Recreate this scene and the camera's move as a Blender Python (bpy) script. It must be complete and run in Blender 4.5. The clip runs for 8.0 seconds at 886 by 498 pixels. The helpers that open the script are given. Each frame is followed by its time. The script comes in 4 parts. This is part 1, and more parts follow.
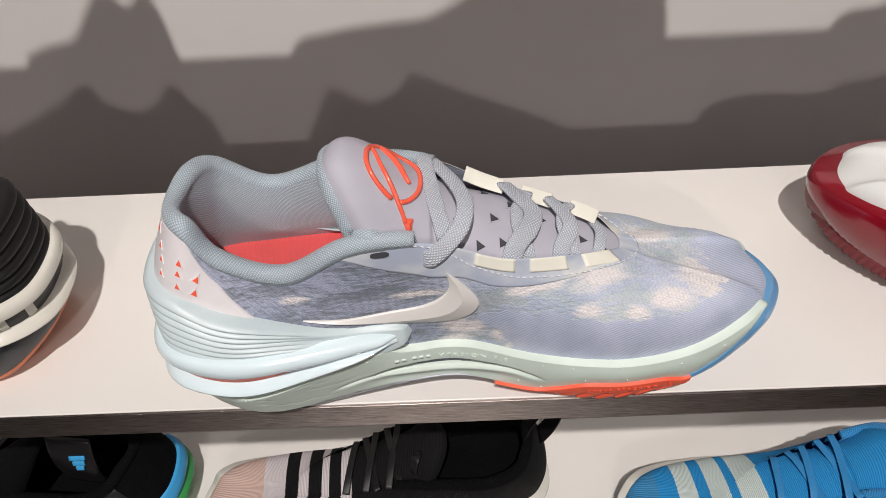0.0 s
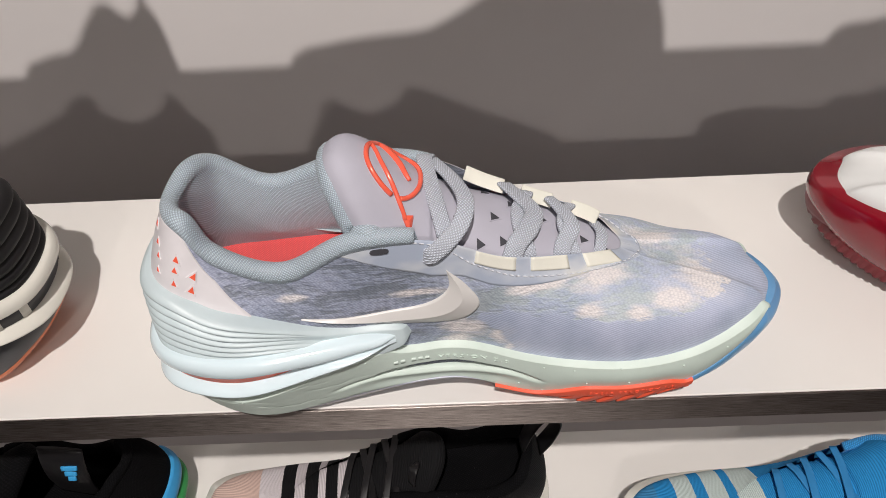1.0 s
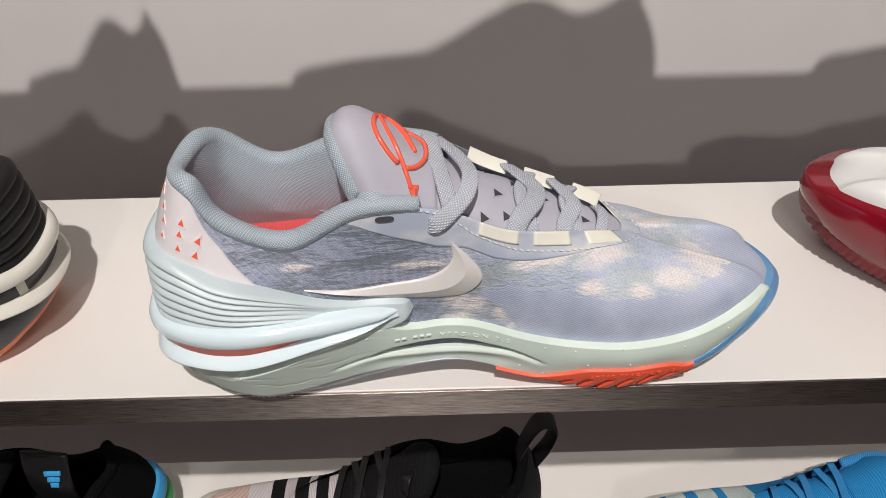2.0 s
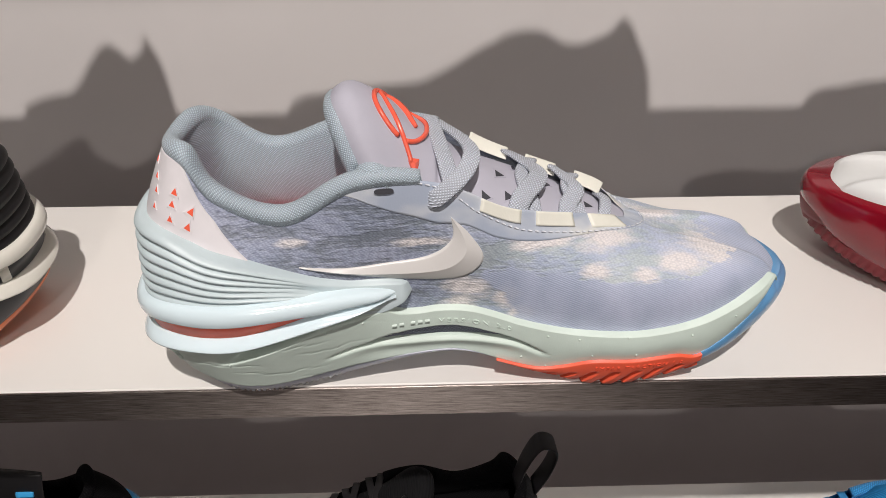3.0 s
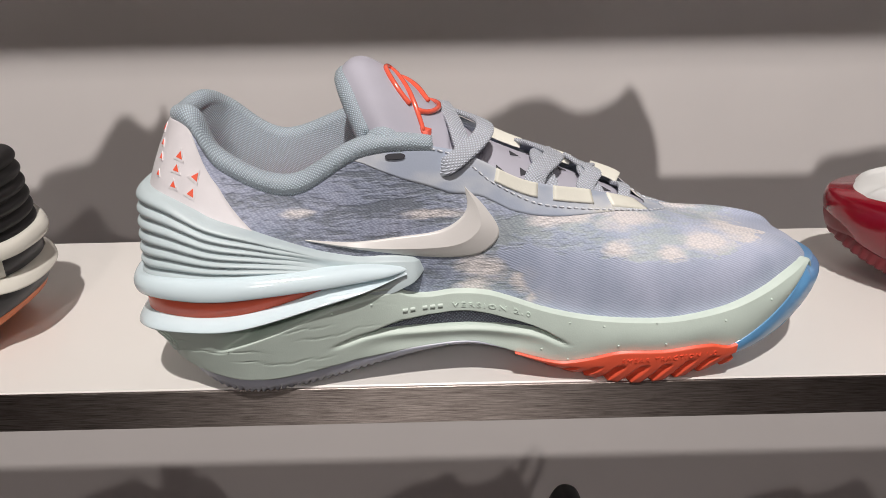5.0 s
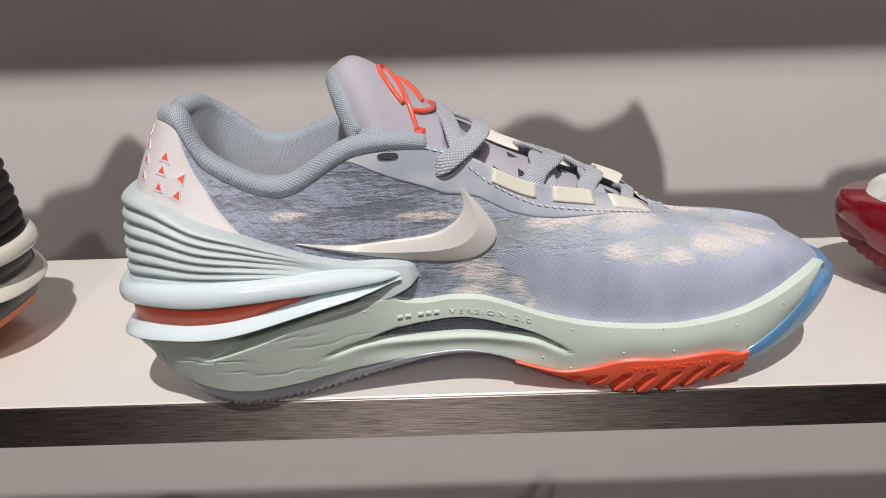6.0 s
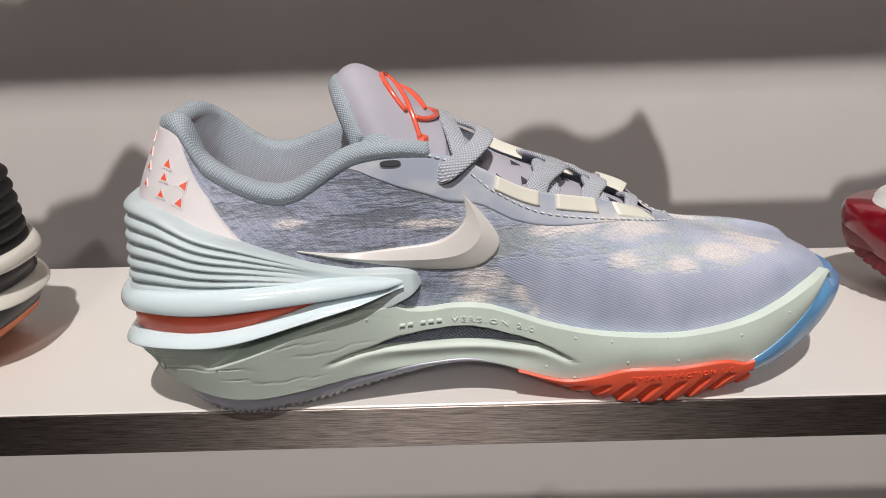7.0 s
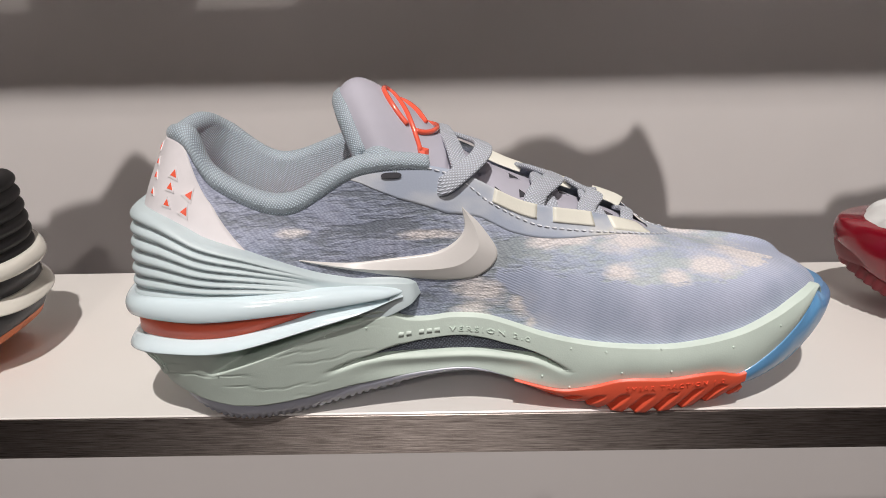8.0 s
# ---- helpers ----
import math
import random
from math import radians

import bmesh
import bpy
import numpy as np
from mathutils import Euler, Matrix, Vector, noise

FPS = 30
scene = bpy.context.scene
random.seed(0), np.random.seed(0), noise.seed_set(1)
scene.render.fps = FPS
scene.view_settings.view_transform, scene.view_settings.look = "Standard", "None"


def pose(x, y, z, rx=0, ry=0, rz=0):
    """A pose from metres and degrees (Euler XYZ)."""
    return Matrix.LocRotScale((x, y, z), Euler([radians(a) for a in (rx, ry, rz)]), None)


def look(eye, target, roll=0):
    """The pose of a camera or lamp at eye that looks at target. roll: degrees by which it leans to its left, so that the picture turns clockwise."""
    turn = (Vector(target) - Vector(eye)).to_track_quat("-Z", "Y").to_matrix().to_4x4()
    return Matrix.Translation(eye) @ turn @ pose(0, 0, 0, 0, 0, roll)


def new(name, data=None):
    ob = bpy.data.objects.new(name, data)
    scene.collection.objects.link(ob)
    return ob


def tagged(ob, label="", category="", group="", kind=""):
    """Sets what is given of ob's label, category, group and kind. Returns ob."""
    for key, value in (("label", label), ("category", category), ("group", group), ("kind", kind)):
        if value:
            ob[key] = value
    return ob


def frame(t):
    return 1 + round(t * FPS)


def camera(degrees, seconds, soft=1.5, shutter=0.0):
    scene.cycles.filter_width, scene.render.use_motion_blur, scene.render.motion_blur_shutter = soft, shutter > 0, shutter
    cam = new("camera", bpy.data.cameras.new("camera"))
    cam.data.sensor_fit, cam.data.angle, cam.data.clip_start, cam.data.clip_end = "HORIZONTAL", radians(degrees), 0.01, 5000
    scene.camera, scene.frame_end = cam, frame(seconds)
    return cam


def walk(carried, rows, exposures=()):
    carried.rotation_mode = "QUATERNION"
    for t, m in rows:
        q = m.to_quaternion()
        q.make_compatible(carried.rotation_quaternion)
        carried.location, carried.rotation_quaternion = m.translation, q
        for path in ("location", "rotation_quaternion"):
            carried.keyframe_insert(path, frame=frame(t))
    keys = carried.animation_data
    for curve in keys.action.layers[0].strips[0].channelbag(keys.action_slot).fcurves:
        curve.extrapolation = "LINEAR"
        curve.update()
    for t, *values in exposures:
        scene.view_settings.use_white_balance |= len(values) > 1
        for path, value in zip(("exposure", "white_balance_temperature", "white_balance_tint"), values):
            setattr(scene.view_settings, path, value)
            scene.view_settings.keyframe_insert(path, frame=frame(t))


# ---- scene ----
cam = camera(62.5, 8.0, soft=0.9)
PATH = [
    (0, (0.02, -0.213, 0.342), (-0.024, 1.171, -1.101), -3.7),
    (0.5, (0.021, -0.212, 0.343), (-0.032, 1.174, -1.098), -3.9),
    (1, (0.018, -0.219, 0.332), (-0.015, 1.209, -1.068), -3.2),
    (1.5, (0.013, -0.235, 0.319), (0.001, 1.246, -1.025), -2.2),
    (3, (0.004, -0.265, 0.265), (0.04, 1.385, -0.865), -0.3),
    (3.5, (0.003, -0.279, 0.241), (0.042, 1.435, -0.788), -0.3),
    (4, (0.002, -0.29, 0.22), (0.038, 1.481, -0.709), -0.3),
    (4.5, (-0.001, -0.289, 0.205), (0.028, 1.519, -0.649), -0.6),
    (6, (0.007, -0.279, 0.178), (-0.001, 1.587, -0.542), -1.8),
    (6.5, (0.007, -0.278, 0.176), (-0.012, 1.594, -0.527), -2.0),
    (7, (0.008, -0.278, 0.176), (-0.013, 1.599, -0.514), -1.8),
    (7.5, (0.008, -0.28, 0.177), (-0.012, 1.602, -0.5), -1.6),
    (8, (0.008, -0.284, 0.179), (-0.009, 1.601, -0.488), -1.1),
]
walk(cam, [(t, look(eye, target, roll)) for t, eye, target, roll in PATH])

# ---- light: ceiling key spot, weaker front spot, an area lamp added as fill ----
scene.view_settings.exposure = 0.0
world = bpy.data.worlds.new("shop_air")
scene.world = world
world.use_nodes = True
world.node_tree.nodes["Background"].inputs[0].default_value = (1.0, 0.9, 0.9, 1)
world.node_tree.nodes["Background"].inputs[1].default_value = 0.02


def spot(name, eye, target, watts, radius, cone, colour, blend=0.4):
    data = bpy.data.lights.new(name, "SPOT")
    data.energy, data.shadow_soft_size, data.spot_size, data.spot_blend, data.color = watts, radius, radians(cone), blend, colour
    ob = new(name, data)
    ob.matrix_world = look(eye, target)
    return ob


spot("key_spot", (0.0, -1.1, 2.05), (0.0, 0.15, 0.0), 196, 0.022, 60, (1.0, 0.935, 0.895))
spot("front_spot", (-0.09, -1.75, 1.15), (0.0, 0.3, 0.0), 27, 0.03, 50, (1.0, 0.92, 0.86))
# added area lamp, out of view, that lifts the ambient level
panel = bpy.data.lights.new("fill_area", "AREA")
panel.energy, panel.size, panel.color = 13, 2.2, (1.0, 0.885, 0.88)
new("fill_area", panel).matrix_world = look((0.2, -2.2, 2.15), (0.2, -1.7, 0.0))


# ---- materials ----
def rgba(c):
    return (c[0], c[1], c[2], 1.0)


class Nodes:
    """A short way to write a node material."""

    def __init__(self, name, rough=0.5, metal=0.0, spec=0.5):
        self.m = bpy.data.materials.new(name)
        self.m.use_nodes = True
        self.t = self.m.node_tree
        self.p = self.t.nodes["Principled BSDF"]
        self.set("Roughness", rough), self.set("Metallic", metal), self.set("Specular IOR Level", spec)

    def set(self, slot, value):
        self.p.inputs[slot].default_value = value

    def node(self, kind, **slots):
        n = self.t.nodes.new(kind)
        for key, value in slots.items():
            if key in n.inputs:
                n.inputs[key].default_value = value
        return n

    def wire(self, a, out, b, slot):
        self.t.links.new(a.outputs[out], b.inputs[slot])

    def coords(self, source="Object", scale=(1, 1, 1), turn=(0, 0, 0)):
        c, m = self.node("ShaderNodeTexCoord"), self.node("ShaderNodeMapping")
        m.inputs["Scale"].default_value, m.inputs["Rotation"].default_value = scale, turn
        self.wire(c, source, m, "Vector")
        return m

    def noise(self, at, scale, detail=3.0, rough=0.55):
        n = self.node("ShaderNodeTexNoise", Scale=scale, Detail=detail, Roughness=rough)
        self.wire(at, "Vector", n, "Vector")
        return n

    def ramp(self, source, out, stops):
        r = self.node("ShaderNodeValToRGB")
        e = r.color_ramp.elements
        while len(e) < len(stops):
            e.new(0.5)
        for k, (at, c) in enumerate(stops):
            e[k].position, e[k].color = at, rgba(c)
        self.wire(source, out, r, "Fac")
        return r

    def mix(self, fac, a, b, kind="MIX"):
        x = self.t.nodes.new("ShaderNodeMix")
        x.data_type, x.blend_type = "RGBA", kind
        for slot, v in ((0, fac), (6, a), (7, b)):
            if isinstance(v, tuple) and hasattr(v[0], "outputs"):
                self.t.links.new(v[0].outputs[v[1]], x.inputs[slot])
            else:
                x.inputs[slot].default_value = v if slot == 0 else rgba(v)
        return x

    def bump(self, source, out, strength, distance, under=None):
        b = self.node("ShaderNodeBump", Strength=strength, Distance=distance)
        self.wire(source, out, b, "Height")
        if under:
            self.wire(under, "Normal", b, "Normal")
        return b

    def done(self, colour=None, normal=None):
        if colour:
            self.t.links.new(colour[0].outputs[colour[1]], self.p.inputs["Base Color"])
        if normal:
            self.wire(normal, "Normal", self.p, "Normal")
        return self.m


def moulded(name, c, rough=0.45, grain=900, depth=0.0002, spread=0.06, coat=0.0, soft=0.0):
    """Foam, rubber or moulded plastic: faint mottling and a fine skin."""
    k = Nodes(name, rough)
    at = k.coords()
    big, fine = k.noise(at, 45, 4), k.noise(at, grain, 2)
    lo, hi = [v * (1 - spread) for v in c], [min(1, v * (1 + spread)) for v in c]
    col = k.ramp(big, "Fac", [(0.3, lo), (0.7, hi)])
    k.set("Coat Weight", coat), k.set("Coat Roughness", 0.12)
    if soft:
        k.set("Subsurface Weight", soft), k.set("Subsurface Radius", (0.004, 0.004, 0.004)), k.set("Subsurface Scale", 0.5)
    return k.done((col, "Color"), k.bump(fine, "Fac", 0.25, depth))


def woven(name, c, pitch=0.0011, rough=0.8, dark=0.6, glint=0.0, depth=0.0004, source="UV", sheen=0.15):
    """Coarse plain weave: two crossing sets of threads that run over the cloth's own length and height."""
    k = Nodes(name, rough)
    at = k.coords(source, turn=(0, 0, radians(38)))
    waves = []
    for axis in ("X", "Y"):
        w = k.node("ShaderNodeTexWave", Scale=0.314 / pitch, Distortion=0.6, Detail=1.0)
        w.bands_direction = axis
        w.inputs["Detail Scale"].default_value = 2.0
        k.wire(at, "Vector", w, "Vector")
        waves.append(w)
    both = k.mix(1.0, (waves[0], "Color"), (waves[1], "Color"), "MULTIPLY")
    big = k.noise(k.coords(), 30, 3)
    base = k.ramp(big, "Fac", [(0.3, [v * 0.93 for v in c]), (0.7, [min(1, v * 1.07) for v in c])])
    shade = k.ramp(both, 2, [(0.0, [dark] * 3), (0.55, [1.15] * 3)])
    col = k.mix(1.0, (base, "Color"), (shade, "Color"), "MULTIPLY")
    k.set("Sheen Weight", sheen)
    if not sheen:
        k.set("Specular IOR Level", 0.12)
    if glint:
        k.set("Specular IOR Level", glint), k.set("Roughness", 0.42)
    return k.done((col, 2), k.bump(both, 2, 0.7, depth))


def camo_mesh(name):
    """Engineered mesh: periwinkle yarn over a grey-green ground, a plain twill toe guard, and pale dyed patches."""
    k = Nodes(name, 0.6)

    def math_node(kind, a, b):
        n = k.node("ShaderNodeMath")
        n.operation = kind
        for slot, v in ((0, a), (1, b)):
            if isinstance(v, tuple):
                k.t.links.new(v[0].outputs[v[1]], n.inputs[slot])
            else:
                n.inputs[slot].default_value = v
        return n

    pos = k.node("ShaderNodeTexCoord")
    sep = k.node("ShaderNodeSeparateXYZ")
    k.wire(pos, "Object", sep, "Vector")

    def between(source, out, a, b):
        n = k.node("ShaderNodeMapRange")
        n.inputs["From Min"].default_value, n.inputs["From Max"].default_value = a, b
        k.t.links.new(source.outputs[out], n.inputs["Value"])
        return n

    # raised yarn runs in long ragged tongues over an open ground
    broad = k.noise(k.coords("Object", scale=(0.30, 0.6, 1.35), turn=(0, radians(7), 0)), 105, 3, 0.6)
    fine = k.noise(k.coords("Object", scale=(0.42, 0.6, 1.5), turn=(0, radians(10), 0)), 420, 2, 0.6)
    thr = k.mix(0.36, (broad, "Color"), (fine, "Color"))
    ahead = between(sep, "X", -0.01, 0.06)
    ground = k.mix((ahead, "Result"), (0.185, 0.21, 0.255), (0.44, 0.50, 0.53))
    thread = k.mix((ahead, "Result"), (0.31, 0.345, 0.45), (0.42, 0.475, 0.60))
    raised = k.ramp(thr, 2, [(0.44, (0, 0, 0)), (0.535, (1, 1, 1))])
    yarn = k.mix((raised, "Color"), (ground, 2), (thread, 2))
    # plain twill toe guard under a waving line
    wob = math_node("MULTIPLY", (fine, "Fac"), 0.010)
    along = between(sep, "X", 0.03, 0.19)
    line = k.ramp(along, "Result", [((x - 0.03) / 0.16, (10 * z,) * 3) for x, z in ((0.030, 0.066), (0.043, 0.0665), (0.0575, 0.0628), (0.0815, 0.0600), (0.105, 0.0577), (0.130, 0.0601), (0.144, 0.0635), (0.163, 0.0640), (0.172, 0.0720))])
    under = math_node("SUBTRACT", (math_node("MULTIPLY", (line, "Color"), 0.1), 0), (sep, "Z"))
    under = math_node("SUBTRACT", (under, 0), (math_node("SUBTRACT", (wob, 0), 0.005), 0))
    below = between(under, 0, -0.0006, 0.0006)
    slant = math_node("ADD", (sep, "X"), (math_node("MULTIPLY", (sep, "Z"), 0.69), 0))
    slant = math_node("ADD", (slant, 0), (math_node("MULTIPLY", (broad, "Fac"), 0.02), 0))
    front = between(slant, 0, 0.0815, 0.0845)
    guard = math_node("MULTIPLY", (below, "Result"), (front, "Result"))
    yarn = k.mix((guard, 0), (yarn, 2), (0.415, 0.465, 0.60))
    tone = k.ramp(k.noise(k.coords("Object", scale=(0.8, 0.8, 0.6)), 46, 2), "Fac", [(0.36, (0.90, 0.91, 0.92)), (0.64, (1.16, 1.12, 1.10))])
    yarn = k.mix(1.0, (yarn, 2), (tone, "Color"), "MULTIPLY")
    # pale dyed patches
    pale = None
    for place, size in (((0.147, 0.026, 0.0645), (0.030, 0.030, 0.0085)), ((0.122, 0.013, 0.0640), (0.018, 0.016, 0.0070)), ((0.1056, 0.008, 0.0605), (0.010, 0.012, 0.0050)), ((0.0815, 0.009, 0.0635), (0.011, 0.012, 0.0050)), ((0.040, 0.006, 0.0515), (0.009, 0.014, 0.0110)), ((0.047, 0.006, 0.0420), (0.008, 0.012, 0.0085)), ((0.022, 0.007, 0.0565), (0.016, 0.016, 0.0100)), ((0.018, 0.007, 0.0470), (0.013, 0.012, 0.0060)), ((0.058, 0.015, 0.0775), (0.026, 0.012, 0.0060)), ((0.088, 0.022, 0.0740), (0.026, 0.016, 0.0065)), ((0.000, 0.008, 0.0825), (0.022, 0.010, 0.0034)), ((-0.057, 0.005, 0.0850), (0.010, 0.010, 0.0028)), ((0.120, 0.055, 0.0700), (0.024, 0.016, 0.0100))):
        m = k.node("ShaderNodeMapping")
        m.vector_type = "TEXTURE"
        m.inputs["Location"].default_value, m.inputs["Scale"].default_value = place, size
        k.wire(pos, "Object", m, "Vector")
        g = k.node("ShaderNodeTexGradient")
        g.gradient_type = "SPHERICAL"
        k.wire(m, "Vector", g, "Vector")
        pale = math_node("MAXIMUM", (pale, 0), (g, "Fac")) if pale else g
    rag = k.noise(k.coords("Object", scale=(0.30, 0.8, 1.2)), 170, 4, 0.65)
    ragged = math_node("ADD", (math_node("MULTIPLY", (pale, 0), 1.25), 0), (math_node("MULTIPLY", (rag, "Fac"), 1.6), 0))
    spots = k.ramp(math_node("SUBTRACT", (ragged, 0), 1.02), 0, [(0.0, (0, 0, 0)), (0.55, (0.92, 0.92, 0.92))])
    open_ground = math_node("MULTIPLY", (spots, "Color"), (math_node("SUBTRACT", 1.0, (math_node("MULTIPLY", (guard, 0), 0.85), 0)), 0))
    col = k.mix((open_ground, 0), (yarn, 2), (0.73, 0.685, 0.68))
    # twill lines and single stitches
    twill = k.node("ShaderNodeTexWave", Scale=0.314 / 0.00105, Distortion=0.8, Detail=1.0)
    twill.bands_direction = "Z"
    lay, drawn = k.node("ShaderNodeVectorMath"), k.node("ShaderNodeCombineXYZ")
    lay.operation = "DOT_PRODUCT"
    lay.inputs[1].default_value = (0.42, 0.55, 0.86)
    k.wire(pos, "Object", lay, 0)
    k.wire(lay, "Value", drawn, "Z")
    k.wire(drawn, "Vector", twill, "Vector")
    cell = k.node("ShaderNodeTexVoronoi", Scale=1 / 0.00105, Randomness=0.45)
    k.wire(k.coords("Object", scale=(0.75, 1.0, 1.25), turn=(radians(10), radians(28), radians(12))), "Vector", cell, "Vector")
    inv = math_node("SUBTRACT", 1.0, (cell, "Distance"))
    weave = k.mix((math_node("MULTIPLY", (guard, 0), 0.65), 0), (inv, 0), (twill, "Color"))
    dim = k.mix((between(sep, "X", 0.0, 0.05), "Result"), (0.62, 0.63, 0.67), (0.83, 0.84, 0.87))
    shade = k.mix((between(weave, 2, 0.15, 0.75), "Result"), (dim, 2), (1.13, 1.13, 1.12))
    col = k.mix(1.0, (col, 2), (shade, 2), "MULTIPLY")
    k.set("Sheen Weight", 0.2)
    relief = k.bump(weave, 2, 0.45, 0.0003)
    flat = k.mix((guard, 0), (raised, "Color"), (1.0, 1.0, 1.0))
    relief = k.bump(flat, 2, 0.5, 0.0007, relief)
    return k.done((col, 2), relief)


def tinted_film(name):
    """Thin film over mesh: grey-blue, milky where it lies on pale ground."""
    k = Nodes(name, 0.42)
    at = k.coords("Object", scale=(0.5, 1, 1))
    col = k.ramp(k.noise(at, 48, 3), "Fac", [(0.40, (0.39, 0.44, 0.54)), (0.55, (0.54, 0.57, 0.62)), (0.66, (0.68, 0.67, 0.62))])
    return k.done((col, "Color"), k.bump(k.noise(k.coords(), 1300, 2), "Fac", 0.25, 0.0002))


def brushed_steel(name):
    """Steel brushed along its length: long fine scratches and a highlight drawn out across them."""
    k = Nodes(name, 0.55, 1.0)
    n, s = k.noise(k.coords("Object", scale=(0.02, 1, 1)), 2600, 3, 0.75), k.noise(k.coords("Object", scale=(0.3, 1, 1)), 14, 3)
    col = k.ramp(n, "Fac", [(0.34, (0.12, 0.097, 0.088)), (0.62, (0.43, 0.38, 0.35))])
    r = k.ramp(s, "Fac", [(0.3, (0.38,) * 3), (0.7, (0.46,) * 3)])
    k.wire(r, "Color", k.p, "Roughness")
    k.set("Anisotropic", 0.9)
    way = k.node("ShaderNodeTangent")
    way.direction_type, way.axis = "RADIAL", "X"
    k.wire(way, "Tangent", k.p, "Tangent")
    return k.done((col, "Color"), k.bump(n, "Fac", 0.5, 0.0002))


def painted(name, c, rough=0.45):
    k = Nodes(name, rough)
    at = k.coords()
    col = k.ramp(k.noise(at, 6, 4), "Fac", [(0.3, [v * 0.96 for v in c]), (0.7, c)])
    return k.done((col, "Color"), k.bump(k.noise(at, 420, 2), "Fac", 0.08, 0.0002))


MINT = moulded("mint_foam", (0.61, 0.71, 0.645), 0.5, 1400, 0.00025)
ICE = moulded("ice_gloss", (0.74, 0.87, 0.92), 0.12, 500, 0.0001, 0.02, 0.5, 0.1)
RIB = moulded("ice_matt", (0.55, 0.64, 0.665), 0.42, 1500, 0.00015)
PEARL = moulded("pearl_film", (0.75, 0.72, 0.74), 0.4, 1200, 0.00015)
CORAL = moulded("coral_rubber", (0.90, 0.13, 0.065), 0.4, 1200, 0.0002)
CORAL_DEEP = moulded("coral_plate", (0.92, 0.15, 0.08), 0.35, 900, 0.0001)
CORAL_GLOSS = moulded("coral_gloss", (0.88, 0.13, 0.075), 0.18, 500, 0.0001, 0.03, 0.4)
BLUE = moulded("blue_rubber", (0.14, 0.35, 0.62), 0.3, 900, 0.0002, 0.05, 0.2, 0.15)
CLEAR = moulded("clear_rubber", (0.55, 0.58, 0.68), 0.3, 900, 0.0002, 0.05, 0.2, 0.3)
TAPE = moulded("cream_film", (0.80, 0.79, 0.70), 0.38, 1000, 0.0002)
SHINE = moulded("tick_film", (0.68, 0.66, 0.64), 0.32, 900, 0.0001, 0.03)
FILM = tinted_film("eyestay_film")
TONGUE = moulded("tongue_suede", (0.46, 0.45, 0.52), 0.75, 2600, 0.0003, 0.05)
COLLAR = woven("collar_knit", (0.47, 0.555, 0.625), 0.00092, 0.5, 0.64, 0.55, 0.0004)
LACE = woven("lace_weave", (0.60, 0.64, 0.725), 0.0011, 0.55, 0.62, 0.0, 0.0007)
THREAD = moulded("white_thread", (0.75, 0.77, 0.82), 0.6)
CAMO = camo_mesh("camo_mesh")
DARK_MESH = woven("dark_mesh", (0.24, 0.26, 0.335), 0.0012, 0.8)
INSOLE = woven("insole_cloth", (0.85, 0.10, 0.10), 0.0009, 0.7, 0.85)
HOLE_SHADE = moulded("hole_shade", (0.05, 0.05, 0.06), 0.8)
STEEL = brushed_steel("brushed_steel")
WHITE = painted("white_laminate", (0.80, 0.775, 0.74), 0.3)
WALL = painted("white_wall", (0.74, 0.705, 0.695), 0.6)
PLAIN = painted("shop_paint", (0.49, 0.46, 0.465), 0.7)
FLOOR = painted("shop_floor", (0.20, 0.167, 0.165), 0.35)
BLACK = moulded("black_foam", (0.006, 0.0055, 0.0065), 0.5, 900, 0.0002, 0.2)
BLACK_KNIT = woven("black_knit", (0.0045, 0.0045, 0.0055), 0.0016, 0.95, 0.4, sheen=0.0)
CREAM = moulded("cream_plastic", (0.74, 0.72, 0.65), 0.2, 700, 0.0001, 0.03, 0.4)
CHAR = moulded("charcoal_foam", (0.035, 0.036, 0.042), 0.4)
RUST = moulded("rust_rubber", (0.60, 0.16, 0.05), 0.4)
RED = moulded("red_gloss", (0.22, 0.004, 0.014), 0.17, 500, 0.0001, 0.08, 0.6)
RED_MATT = moulded("red_matt", (0.15, 0.012, 0.018), 0.5)
WHITE_MESH = moulded("white_mesh", (0.74, 0.75, 0.74), 0.35, 1600, 0.0002, 0.03)
SKY_KNIT = woven("sky_knit", (0.025, 0.27, 0.62), 0.0015, 0.8, 0.6)
SKY = moulded("sky_film", (0.03, 0.22, 0.50), 0.4)
NAVY = moulded("navy_film", (0.010, 0.012, 0.03), 0.4)
AZURE = moulded("azure_print", (0.05, 0.36, 0.72), 0.4)
GREEN = moulded("green_rubber", (0.05, 0.35, 0.10), 0.4)
LIME = moulded("lime_film", (0.22, 0.62, 0.22), 0.4)
GOLD = moulded("dull_gold", (0.10, 0.07, 0.02), 0.5)
SLATE = moulded("slate_film", (0.018, 0.022, 0.025), 0.45)


# ---- helpers of this place ----
def mesh_from(name, verts, faces, uvs=None, smooth=True):
    me = bpy.data.meshes.new(name)
    me.from_pydata([tuple(map(float, v)) for v in verts], [], faces)
    if uvs is not None:
        layer = me.uv_layers.new(name="UVMap")
        loop_vert = np.empty(len(me.loops), np.int32)
        me.loops.foreach_get("vertex_index", loop_vert)
        layer.data.foreach_set("uv", np.asarray(uvs, np.float32)[loop_vert].ravel())
    if smooth:
        me.polygons.foreach_set("use_smooth", [True] * len(me.polygons))
    me.update()
    return me


def bm_mesh(name, bm, smooth=False):
    me = bpy.data.meshes.new(name)
    bm.normal_update()
    bm.to_mesh(me)
    bm.free()
    if smooth:
        me.polygons.foreach_set("use_smooth", [True] * len(me.polygons))
    return me


